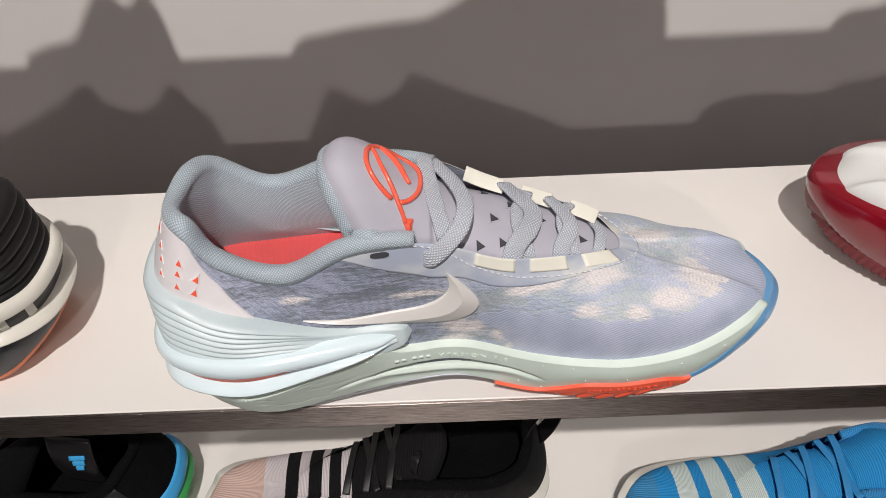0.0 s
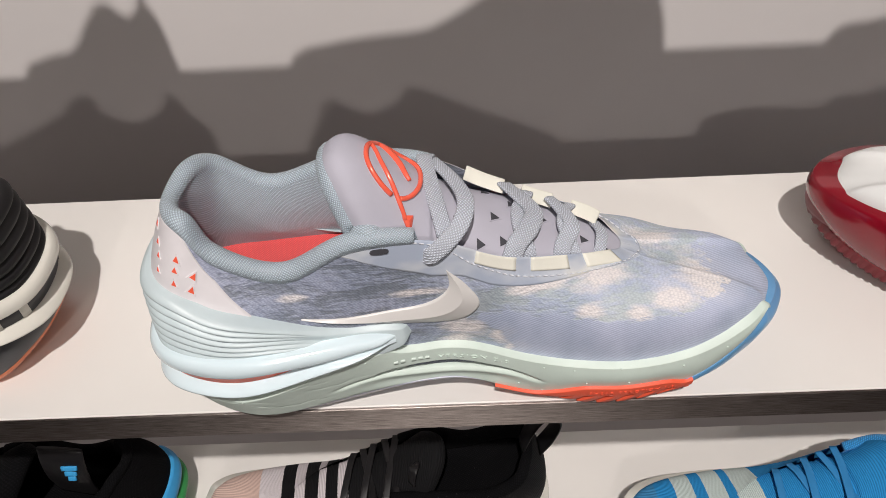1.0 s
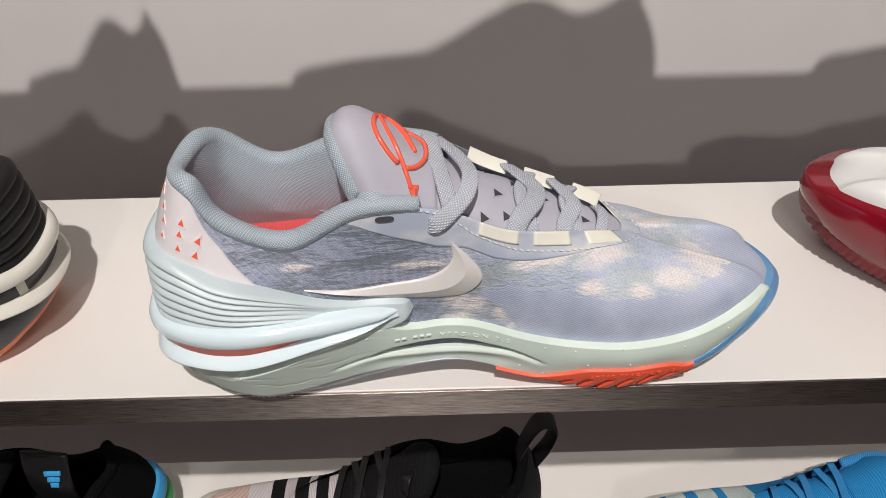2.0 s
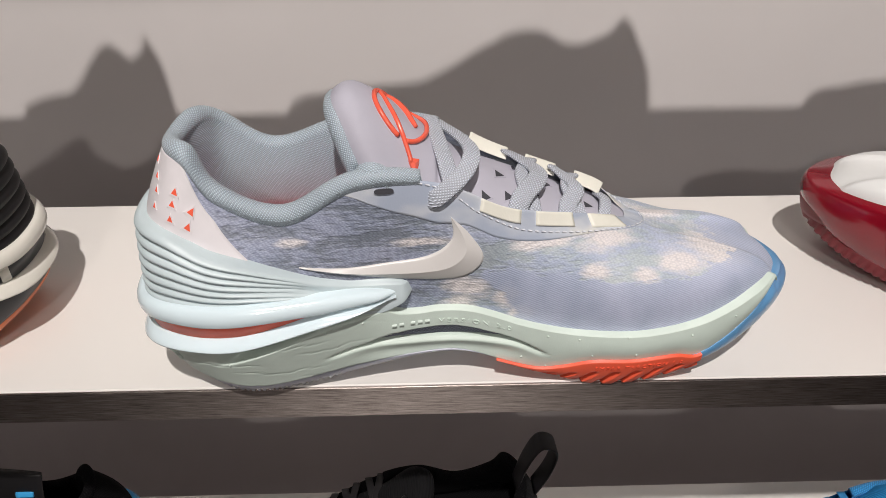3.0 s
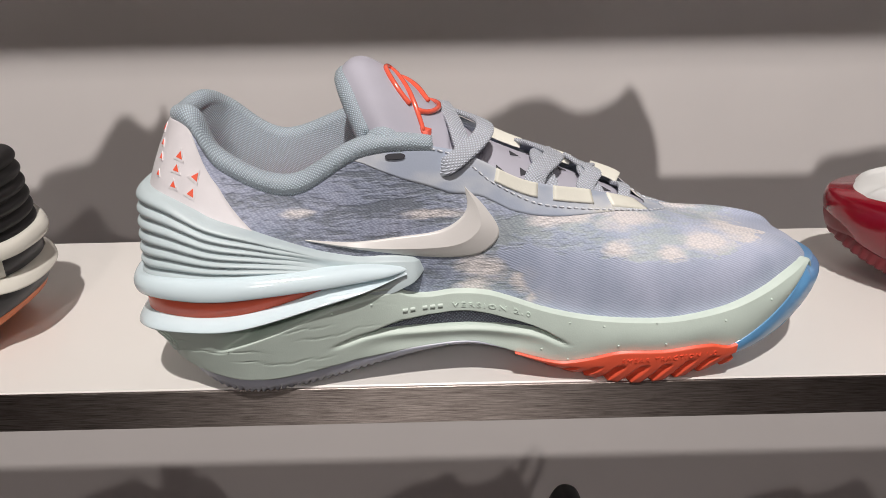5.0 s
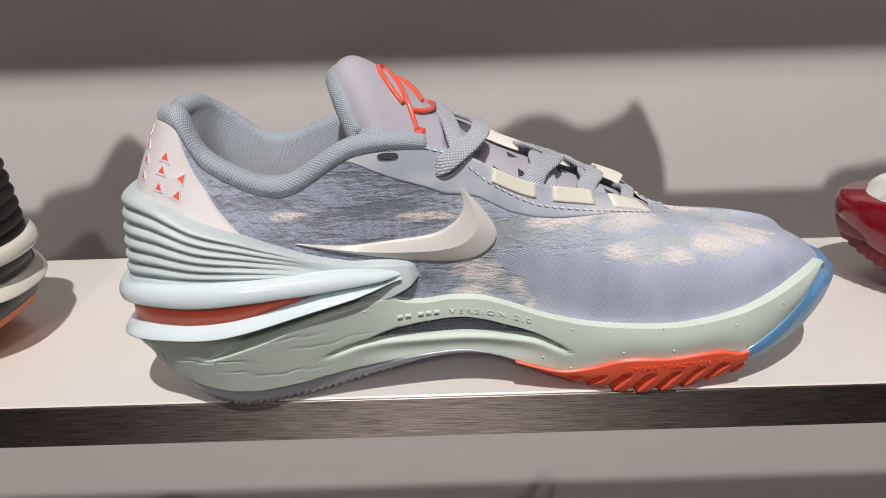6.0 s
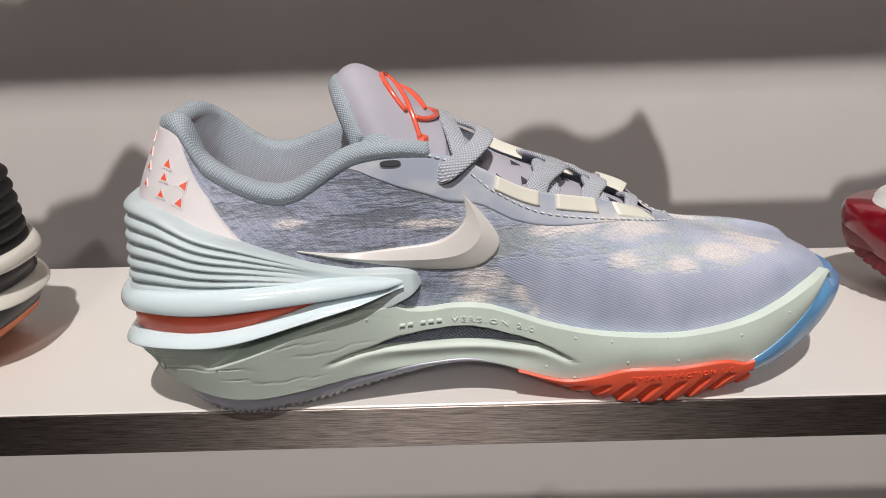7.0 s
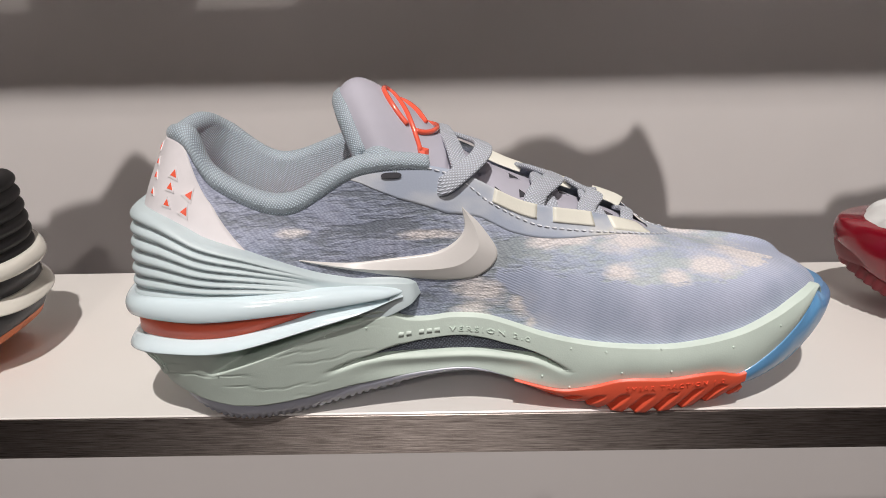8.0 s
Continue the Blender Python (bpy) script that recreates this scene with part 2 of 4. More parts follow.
def part(name, me, material, parent, label=""):
    """Links a mesh as one part under a thing or a part."""
    if isinstance(me, bmesh.types.BMesh):
        me = bm_mesh(name, me)
    ob = new(name, me)
    if not me.materials:
        me.materials.append(material)
    ob.parent = parent
    return tagged(ob, label)


def thing(name, m, label, category, group="", kind=""):
    ob = new(name)
    ob.empty_display_size = 0.02
    ob.matrix_world = m
    return tagged(ob, label, category, group, kind)


def box_bm(x0, x1, y0, y1, z0, z1, bevel=0.0, segments=2):
    bm = bmesh.new()
    bmesh.ops.create_cube(bm, size=1.0)
    for v in bm.verts:
        v.co = Vector(((x0 + x1) / 2 + v.co.x * (x1 - x0), (y0 + y1) / 2 + v.co.y * (y1 - y0), (z0 + z1) / 2 + v.co.z * (z1 - z0)))
    if bevel:
        bmesh.ops.bevel(bm, geom=bm.edges[:], offset=bevel, segments=segments, affect="EDGES", profile=0.5)
    return bm


def structure(name, bm, material, label, category):
    ob = new(name, bm_mesh(name, bm))
    ob.data.materials.append(material)
    return tagged(ob, label, category, kind="structure")


def curve(*knots):
    """A smooth function through (x, value) knots, level beyond its ends."""
    k = np.array(knots, float)
    x, y = k[:, 0], k[:, 1]
    d = np.diff(y) / np.diff(x)
    m = np.r_[d[0], (d[:-1] + d[1:]) / 2, d[-1]]
    for i in range(len(d)):
        if d[i] == 0:
            m[i] = m[i + 1] = 0

    def f(q):
        q = np.clip(np.asarray(q, float), x[0], x[-1])
        i = np.clip(np.searchsorted(x, q) - 1, 0, len(d) - 1)
        h = x[i + 1] - x[i]
        s = (q - x[i]) / h
        return (2 * s**3 - 3 * s**2 + 1) * y[i] + (s**3 - 2 * s**2 + s) * h * m[i] + (3 * s**2 - 2 * s**3) * y[i + 1] + (s**3 - s**2) * h * m[i + 1]

    return f


def smooth(a, b, x):
    s = np.clip((np.asarray(x, float) - a) / (b - a), 0, 1)
    return s * s * (3 - 2 * s)


def spline(points, n, closed=False):
    """n points along a smooth curve through the given ones."""
    p = np.array(points, float)
    p = np.vstack([p[-1:], p, p[:2]]) if closed else np.vstack([2 * p[0] - p[1], p, 2 * p[-1] - p[-2]])
    m = len(p) - 3
    q = np.linspace(0, m, n, endpoint=not closed)
    i = np.minimum(q.astype(int), m - 1)
    s = (q - i)[:, None]
    a, b, c, d = p[i], p[i + 1], p[i + 2], p[i + 3]
    return 0.5 * (2 * b + (c - a) * s + (2 * a - 5 * b + 4 * c - d) * s**2 + (3 * b - a - 3 * c + d) * s**3)


def lengths(p):
    return np.r_[0, np.cumsum(np.linalg.norm(np.diff(p, axis=0), axis=1))]


def grid(name, P, closed=False, ends=False):
    """A mesh over P[i, j]; UVs run in metres along both ways. closed: joins the last column to the first. ends: caps both ends."""
    nu, nv = P.shape[:2]
    u = lengths(P[:, nv // 2])
    v = lengths(P[nu // 2])
    uv = np.stack(np.meshgrid(u, v, indexing="ij"), -1).reshape(-1, 2)
    faces = []
    for i in range(nu - 1):
        for j in range(nv if closed == "v" else nv - 1):
            k = (j + 1) % nv
            faces.append((i * nv + j, (i + 1) * nv + j, (i + 1) * nv + k, i * nv + k))
    if closed == "u":
        for j in range(nv - 1):
            faces.append(((nu - 1) * nv + j, j, j + 1, (nu - 1) * nv + j + 1))
    if ends:
        faces.append(tuple(range(nv)))
        faces.append(tuple((nu - 1) * nv + j for j in reversed(range(nv))))
    return mesh_from(name, P.reshape(-1, 3), faces, uv)


def tube(name, path, radius, sides=12, flat=1.0, up=(0, 0, 1)):
    """A round or flattened tube along a path; radius may be one number or one for each point."""
    path = np.asarray(path, float)
    t = np.gradient(path, axis=0)
    t /= np.linalg.norm(t, axis=1)[:, None]
    side = np.cross(t, np.broadcast_to(np.asarray(up, float), path.shape))
    side /= np.linalg.norm(side, axis=1)[:, None] + 1e-9
    over = np.cross(side, t)
    a = np.linspace(0, 2 * math.pi, sides, endpoint=False)
    r = np.broadcast_to(np.asarray(radius, float), (len(path),))
    P = path[:, None] + r[:, None, None] * (np.cos(a)[None, :, None] * side[:, None] + flat * np.sin(a)[None, :, None] * over[:, None])
    return grid(name, P, closed="v", ends=True)


# ---- the last: one plan outline and one upper surface on which the shoes are built (metres, heel at -x) ----
OUTLINE = spline([(-0.132, 0.030), (-0.128, 0.008), (-0.113, -0.006), (-0.085, -0.0125), (-0.05, -0.0075), (-0.015, 0.0), (0.02, 0.0025), (0.06, -0.001), (0.10, -0.0045), (0.14, -0.001), (0.1679, 0.009), (0.1837, 0.026), (0.1897, 0.0435), (0.1745, 0.0630), (0.1470, 0.0765), (0.120, 0.0884), (0.082, 0.0942), (0.04, 0.093), (0.0, 0.084), (-0.04, 0.078), (-0.08, 0.075), (-0.112, 0.068), (-0.128, 0.052)], 1150, True)
RIM = spline([(-0.112, 0.036, 0.1220), (-0.108, 0.021, 0.1240), (-0.0985, 0.012, 0.1225), (-0.088, 0.010, 0.106), (-0.060, 0.009, 0.095), (-0.028, 0.010, 0.111), (0.008, 0.014, 0.109), (0.04, 0.018, 0.0935), (0.07, 0.025, 0.086), (0.090, 0.034, 0.0785), (0.099, 0.040, 0.0735), (0.101, 0.043, 0.073), (0.1015, 0.046, 0.073), (0.101, 0.049, 0.073), (0.099, 0.052, 0.074), (0.088, 0.057, 0.083), (0.066, 0.062, 0.090), (0.036, 0.066, 0.100), (0.004, 0.070, 0.113), (-0.035, 0.073, 0.112), (-0.072, 0.071, 0.101), (-0.097, 0.068, 0.1165), (-0.107, 0.055, 0.1235)], 1150, True)
NU = len(OUTLINE)
# rounds the toe
rounder = sum(np.roll(OUTLINE, k, 0) for k in range(-36, 37)) / 73
OUTLINE = OUTLINE + (rounder - OUTLINE) * smooth(0.13, 0.165, OUTLINE[:, 0])[:, None]
step = np.roll(OUTLINE, -1, 0) - np.roll(OUTLINE, 1, 0)
OUT = np.stack([step[:, 1], -step[:, 0]], 1) / np.linalg.norm(step, axis=1)[:, None]
TOE = int(np.argmax(OUTLINE[:, 0]))


def u_lat(x):
    """The outline's index on the outer side at x."""
    return np.interp(x, OUTLINE[: TOE + 1, 0], np.arange(TOE + 1))


def u_med(x):
    return np.interp(x, OUTLINE[TOE:, 0][::-1], np.arange(TOE, NU)[::-1])


def ring(a, u):
    """Values of a closed array at broken indices."""
    u = np.asarray(u, float)
    i = np.floor(u).astype(int)
    s = (u - i)[..., None]
    return a[i % NU] * (1 - s) + a[(i + 1) % NU] * s


sole_low = curve((-0.134, 0.018), (-0.125, 0.014), (-0.115, 0.0085), (-0.102, 0.0025), (-0.089, 0.0), (-0.066, 0.0005), (-0.049, 0.004), (-0.034, 0.008), (-0.022, 0.011), (-0.003, 0.016), (0.012, 0.018), (0.027, 0.017), (0.037, 0.0145), (0.052, 0.008), (0.067, 0.0035), (0.080, 0.0005), (0.092, 0.0), (0.109, 0.002), (0.131, 0.0075), (0.15, 0.0108), (0.17, 0.0175), (0.19, 0.028))
foam_low = curve((-0.134, 0.026), (-0.125, 0.0225), (-0.114, 0.018), (-0.10, 0.0135), (-0.08, 0.0105), (-0.056, 0.012), (-0.038, 0.0155), (-0.021, 0.018), (-0.002, 0.0205), (0.018, 0.021), (0.037, 0.016), (0.052, 0.0125), (0.058, 0.012), (0.069, 0.014), (0.082, 0.018), (0.103, 0.019), (0.124, 0.021), (0.133, 0.0195), (0.146, 0.0265), (0.157, 0.0355), (0.166, 0.0445), (0.173, 0.0515), (0.178, 0.0440), (0.19, 0.036))
foam_top = curve((-0.134, 0.032), (-0.124, 0.036), (-0.111, 0.0385), (-0.086, 0.041), (-0.052, 0.0485), (-0.035, 0.0515), (-0.022, 0.0515), (-0.011, 0.0465), (-0.002, 0.0455), (0.008, 0.0465), (0.023, 0.0455), (0.032, 0.043), (0.047, 0.038), (0.067, 0.034), (0.088, 0.033), (0.108, 0.0335), (0.132, 0.038), (0.15, 0.045), (0.160, 0.0500), (0.168, 0.0528), (0.1745, 0.0530), (0.180, 0.0450), (0.19, 0.039))
rib_top = curve((-0.134, 0.096), (-0.125, 0.096), (-0.112, 0.094), (-0.103, 0.090), (-0.095, 0.086), (-0.076, 0.080), (-0.063, 0.075), (-0.049, 0.070), (-0.032, 0.066), (-0.014, 0.0645), (-0.008, 0.0632), (-0.004, 0.0610), (-0.002, 0.0580))
ledge_top = curve((-0.134, 0.057), (-0.118, 0.061), (-0.103, 0.0625), (-0.067, 0.0635), (-0.029, 0.0628), (-0.009, 0.060))
ledge_low = curve((-0.134, 0.050), (-0.117, 0.053), (-0.095, 0.054), (-0.073, 0.0555), (-0.04, 0.057), (-0.009, 0.059))
strip_low = curve((-0.134, 0.041), (-0.119, 0.044), (-0.098, 0.0455), (-0.075, 0.0485), (-0.053, 0.054), (-0.045, 0.0566))
gap_top = curve((-0.044, 0.0245), (-0.016, 0.0345), (-0.002, 0.037), (0.013, 0.038), (0.032, 0.034), (0.047, 0.029), (0.061, 0.020))
gap_low = curve((-0.044, 0.0245), (-0.031, 0.0285), (-0.011, 0.0295), (0.013, 0.0295), (0.032, 0.0285), (0.047, 0.0265), (0.061, 0.020))
rib_low = curve((-0.134, 0.055), (-0.118, 0.059), (-0.103, 0.0605), (-0.067, 0.0615), (-0.050, 0.0595), (-0.035, 0.0520), (-0.021, 0.0485), (-0.012, 0.0520), (-0.006, 0.0555), (-0.002, 0.0575))
wedge_low = curve((-0.134, 0.032), (-0.124, 0.036), (-0.111, 0.0385), (-0.086, 0.041), (-0.052, 0.0485), (-0.03, 0.0535), (-0.011, 0.0582))
ridge = curve((-0.105, 0.021), (-0.091, 0.028), (-0.069, 0.036), (-0.048, 0.0435), (-0.029, 0.0475), (-0.012, 0.050))

NV = 60
feather = np.minimum(np.where(OUTLINE[:, 0] < -0.02, 0.046, foam_top(OUTLINE[:, 0]) - 0.005), 0.047)
B0 = np.c_[OUTLINE - OUT * 0.0055, feather]
rise = RIM[:, 2:] - B0[:, 2:]
toeness = smooth(0.02, 0.16, OUTLINE[:, 0])[:, None]
B1 = B0 + np.c_[OUT * 0.0015, np.zeros(NU)] + np.array([0, 0, 1.0]) * rise * (0.38 + 0.50 * toeness)
flat_way = (B0 - RIM) * np.array([1, 1, 0])
B2 = RIM + flat_way * (0.28 + 0.12 * toeness) - np.array([0, 0, 1.0]) * rise * (0.34 + 0.064 * toeness) + np.c_[OUT * 0.004, np.zeros(NU)] * (1 - toeness)
heel_puff = np.c_[OUT, np.zeros(NU)] * (1 - smooth(-0.125, -0.10, OUTLINE[:, 0]))[:, None]
B2 = B2 + heel_puff * 0.006
B1 = B1 + heel_puff * 0.003 + np.c_[OUT * 0.0013, np.zeros(NU)] * smooth(0.12, 0.17, OUTLINE[:, 0])[:, None]
vv = np.linspace(0, 1, NV)[None, :, None]
UPPER = (1 - vv) ** 3 * B0[:, None] + 3 * (1 - vv) ** 2 * vv * B1[:, None] + 3 * (1 - vv) * vv**2 * B2[:, None] + vv**3 * RIM[:, None]
du = np.roll(UPPER, -1, 0) - np.roll(UPPER, 1, 0)
dv = np.gradient(UPPER, axis=1)
UPPER_N = np.cross(du, dv)
UPPER_N /= np.linalg.norm(UPPER_N, axis=2)[..., None] + 1e-12


def on_upper(u, v, lift=0.0):
    """Points of the upper at indices u and heights v (0 to 1), lifted off it."""
    u, v = np.broadcast_arrays(np.asarray(u, float), np.asarray(v, float))
    i, w = np.floor(u).astype(int), np.clip(v, 0, 1) * (NV - 1)
    j = np.minimum(np.floor(w).astype(int), NV - 2)
    a, b = (u - i)[..., None], (w - j)[..., None]

    def pick(A):
        return (A[i % NU, j] * (1 - a) + A[(i + 1) % NU, j] * a) * (1 - b) + (A[i % NU, j + 1] * (1 - a) + A[(i + 1) % NU, j + 1] * a) * b

    n = pick(UPPER_N)
    n /= np.linalg.norm(n, axis=-1)[..., None]
    lift = np.asarray(lift, float)
    return pick(UPPER) + n * (lift[..., None] if lift.ndim else lift)


def find_side(x, z, side=1):
    """The index and height on the upper that lie at x and z, on the outer (1) or inner (-1) side."""
    cols = np.arange(0, TOE) if side > 0 else np.arange(TOE, NU)
    x, z = np.broadcast_arrays(np.asarray(x, float), np.asarray(z, float))
    u, v = np.empty(x.shape), np.empty(x.shape)
    A = UPPER[cols]
    for k in np.ndindex(x.shape):
        d = (A[..., 0] - x[k]) ** 2 + (A[..., 2] - z[k]) ** 2
        i, j = np.unravel_index(np.argmin(d), d.shape)
        uu, ww = float(cols[i]), j / (NV - 1)
        for _ in range(4):
            p, pu, pv = on_upper(uu, ww), on_upper(uu + 0.5, ww), on_upper(uu, min(ww + 0.004, 1.0))
            m = np.array([[pu[0] - p[0], pv[0] - p[0]], [pu[2] - p[2], pv[2] - p[2]]])
            if abs(np.linalg.det(m)) < 1e-14:
                break
            s = np.clip(np.linalg.solve(m, [x[k] - p[0], z[k] - p[2]]), -6, 6)
            uu, ww = uu + 0.5 * s[0], float(np.clip(ww + 0.004 * s[1], 0, 0.995))
        u[k], v[k] = uu, ww
    return u, v


def band(name, u, top, low, out, rows, material, parent, label="", deep=0.012):
    """A strip round the outline at indices u between two heights, with a back that reaches deep into the shoe. out(x, w): how far it stands off."""
    o, n = ring(OUTLINE, u), ring(OUT, u)
    x = o[:, 0]
    zt, zl = top(x), low(x)
    w = np.linspace(0, 1, rows)
    P = np.empty((len(u), rows + 2, 3))
    for k, s in enumerate(w):
        d = out(x, np.full(len(x), s))
        P[:, k + 1, :2] = o + n * d[:, None]
        P[:, k + 1, 2] = zl + (zt - zl) * s
    for k, z in ((0, zl), (rows + 1, zt)):
        P[:, k, :2] = o - n * deep
        P[:, k, 2] = z
    return part(name, grid(name, P), material, parent, label)


def heel_range(x, n=260):
    return np.linspace(u_med(x) - NU, u_lat(x), n)


def toe_range(x, n=200):
    return np.linspace(u_lat(x), u_med(x), n)


def patch(name, u, v, lift, material, parent, label="", bulge=0.0, rim=-0.0012):
    """A skin over the upper: u and v are 2D arrays of indices and heights. Its rim drops to the surface."""
    L = np.full(u.shape, float(lift))
    if bulge:
        a = np.sin(np.linspace(0, math.pi, u.shape[0]))[:, None] * np.sin(np.linspace(0, math.pi, u.shape[1]))[None]
        L = L + bulge * np.sqrt(np.clip(a, 0, 1))
    L[0] = L[-1] = rim
    L[:, 0] = L[:, -1] = rim
    return part(name, grid(name, on_upper(u, v, L)), material, parent, label)


def spread(a, n):
    """Doubles the first and last value of n even steps, for a rim."""
    s = np.linspace(0, 1, n)
    return np.r_[0, s * 0.994 + 0.003, 1] * (a[1] - a[0]) + a[0]


def heel_stack(parent, rib_m, ledge_m, strip_m, low_m, ribs=7):
    """The ribbed heel clip, the glossy ledge, the recessed strip and the lower glossy wedge, stacked round the heel."""

    def rib_out(x, w):
        fade = 1 - smooth(-0.095, -0.045, x)
        lean = -0.001 - 0.0035 * w ** 1.5
        wave = np.abs(np.sin(math.pi * ribs * (w ** 0.9)))
        return lean + 0.0030 * fade * (wave ** 0.7 - 0.5) + 0.0008 * (1 - fade) * np.sin(9 * w) * smooth(-0.02, -0.05, x) + 0.002 * smooth(-0.04, -0.01, x) - 0.008 * smooth(-0.011, -0.002, x) ** 2 - 0.002 * smooth(0.85, 1.0, w) * smooth(-0.06, -0.03, x)

    band("ribbed_heel_clip", heel_range(-0.002, 400), rib_top, rib_low, rib_out, 86, rib_m, parent)
    band("heel_ledge", heel_range(-0.009), ledge_top, ledge_low, lambda x, w: 0.0008 - 0.005 * smooth(-0.026, -0.009, x) ** 2 + (0.0036 - 0.0015 * smooth(-0.06, -0.01, x)) * np.sqrt(np.clip(1 - (2 * w - 0.75) ** 2 / 1.6, 0, 1)) + 0.001 * (1 - w), 14, ledge_m, parent)
    band("heel_strip", heel_range(-0.045), lambda x: ledge_low(x) + 0.001, lambda x: strip_low(x) - 0.001, lambda x, w: 0.0004 + 0 * x, 3, strip_m, parent)
    band("heel_wedge", heel_range(-0.012), lambda x: np.minimum(strip_low(x), ledge_low(x) - 0.0003), wedge_low, lambda x, w: 0.0058 - 0.0085 * w ** 1.2 + 0.001 * np.sin(math.pi * w) - 0.004 * smooth(-0.040, -0.012, x) ** 2, 14, low_m, parent)


# ---- the setting: shelves, wall and the shop round them ----
def shelf(z, y0, y1, label):
    ob = structure("shelf", box_bm(-1.5, 1.5, y0 + 0.0016, y1, z - 0.0204, z, 0.0006, 1), WHITE, label, "shelf")
    edge = part("steel_edging", box_bm(-1.5, 1.5, y0, y0 + 0.0014, z - 0.0206, z - 0.0004, 0.0003, 1), STEEL, ob, "brushed steel edge strip")
    return ob


shelf(0.0, 0.0, 0.183, "white laminate display shelf with a brushed steel front edge")
shelf(-0.285, -0.028, 0.155, "lower white laminate shelf with a brushed steel edge")
shelf(0.27, 0.07, 0.203, "upper white laminate shelf with a brushed steel edge")
# added out of view to block the key spot from the upper wall
shelf(0.585, 0.06, 0.203, "added unseen shelf that shades the top of the wall")
structure("wall_back", box_bm(-3.2, 3.2, 0.43, 0.53, -1.2, 2.2), WALL, "white painted wall behind the open shelves", "wall")
structure("wall_front", box_bm(-3.2, 3.2, -3.6, -3.5, -1.2, 2.2), PLAIN, "plain shop wall opposite the shelves", "wall")
structure("wall_left", box_bm(-3.3, -3.2, -3.5, 0.43, -1.2, 2.2), PLAIN, "plain shop side wall", "wall")
structure("wall_right", box_bm(3.2, 3.3, -3.5, 0.43, -1.2, 2.2), PLAIN, "plain shop side wall", "wall")
structure("floor", box_bm(-3.3, 3.3, -3.6, 0.53, -1.3, -1.2), FLOOR, "plain grey shop floor", "floor")
structure("ceiling", box_bm(-3.3, 3.3, -3.6, 0.53, 2.2, 2.3), PLAIN, "plain shop ceiling", "ceiling")

# ---- the basketball shoe ----
shoe = thing("basketball_shoe", pose(0, 0, 0), "pale blue-grey low basketball shoe with mint sole, on the white shelf", "shoe")
FULL = np.linspace(0, NU, 521)


def foam_out(x, w):
    z = foam_low(x) + (foam_top(x) - foam_low(x)) * w
    heel = 1 - smooth(-0.06, 0.0, x)
    d = heel * (-0.004 + 0.0075 * w) + (1 - heel) * (0.0012 * np.sin(math.pi * w) - 0.0006)
    d = d - 0.010 * (1 - smooth(-0.134, -0.118, x)) * (1 - w) ** 1.3
    d = d - 0.003 * smooth(0.160, 0.178, x)
    lens = np.clip(np.minimum(gap_top(x) - z, z - gap_low(x)) / 0.0012, 0, 1) * (x > -0.042) * (x < 0.06)
    d = d - 0.009 * lens
    groove = np.exp(-((z - gap_low(x)) / 0.0012) ** 2) * smooth(-0.048, -0.036, x) * (1 - smooth(0.052, 0.062, x))
    d = d - 0.002 * groove - 0.0016 * np.exp(-((z - gap_low(x) + 0.006) / 0.004) ** 2) * smooth(-0.04, -0.01, x) * (1 - smooth(0.03, 0.06, x))
    above = smooth(0.0, 0.0016, z - ridge(x)) * smooth(-0.098, -0.075, x) * (1 - smooth(-0.030, -0.004, x)) * (1 - smooth(0.80, 1.0, w))
    d = d - 0.0110 * above
    wave = z * 1080 + 1.7 * np.sin(x * 97 + 1) + 0.8 * np.sin(x * 251) + 0.4 * np.sin(x * 577)
    crack = np.exp(-((np.mod(wave, 2 * math.pi) - math.pi) / 0.24) ** 2) * smooth(-0.2, 0.5, np.sin(x * 71 + np.floor(wave / 6.283) * 2.1))
    return d - 0.0005 * crack * heel * (1 - above)


band("midsole", FULL, foam_top, foam_low, foam_out, 64, MINT, shoe, "mint foam midsole")
inner = np.linspace(u_lat(-0.043), u_lat(0.056), 70)
d_arch = -0.0042
band("arch_mesh", inner, lambda x: gap_top(x) + 0.0015, lambda x: gap_low(x) - 0.0015, lambda x, w: d_arch + 0 * x, 6, DARK_MESH, shoe, "dark blue mesh seen through the arch opening", 0.007)


def tread(x, w, pitch, slant, depth):
    return -depth * np.clip(np.sin((x + slant * w) * 2 * math.pi / pitch), 0, 1) ** 0.6 * (1 - w) ** 0.7


band("heel_outsole", heel_range(0.037, 420), foam_low, sole_low, lambda x, w: -0.0065 * (1 - smooth(-0.08, 0.0, x)) - 0.001 - 0.004 * (1 - w) ** 2 + tread(x, w, 0.0034, 0.0, 0.002) * (w < 0.3) - 0.011 * (1 - smooth(-0.134, -0.112, x)), 10, CLEAR, shoe, "clear lilac rubber heel outsole", 0.03)
for lo, hi in ((u_lat(0.036), u_lat(0.136)), (u_med(0.136), u_med(0.036))):
    band("forefoot_outsole", np.linspace(lo, hi, 300), foam_low, sole_low, lambda x, w: 0.0014 - 0.0045 * (1 - w) ** 2 + tread(x, w, 0.0105, -0.014, 0.0042) * smooth(0.62, 0.5, w) * smooth(0.04, 0.055, x), 22, CORAL, shoe, "coral rubber forefoot outsole", 0.042)
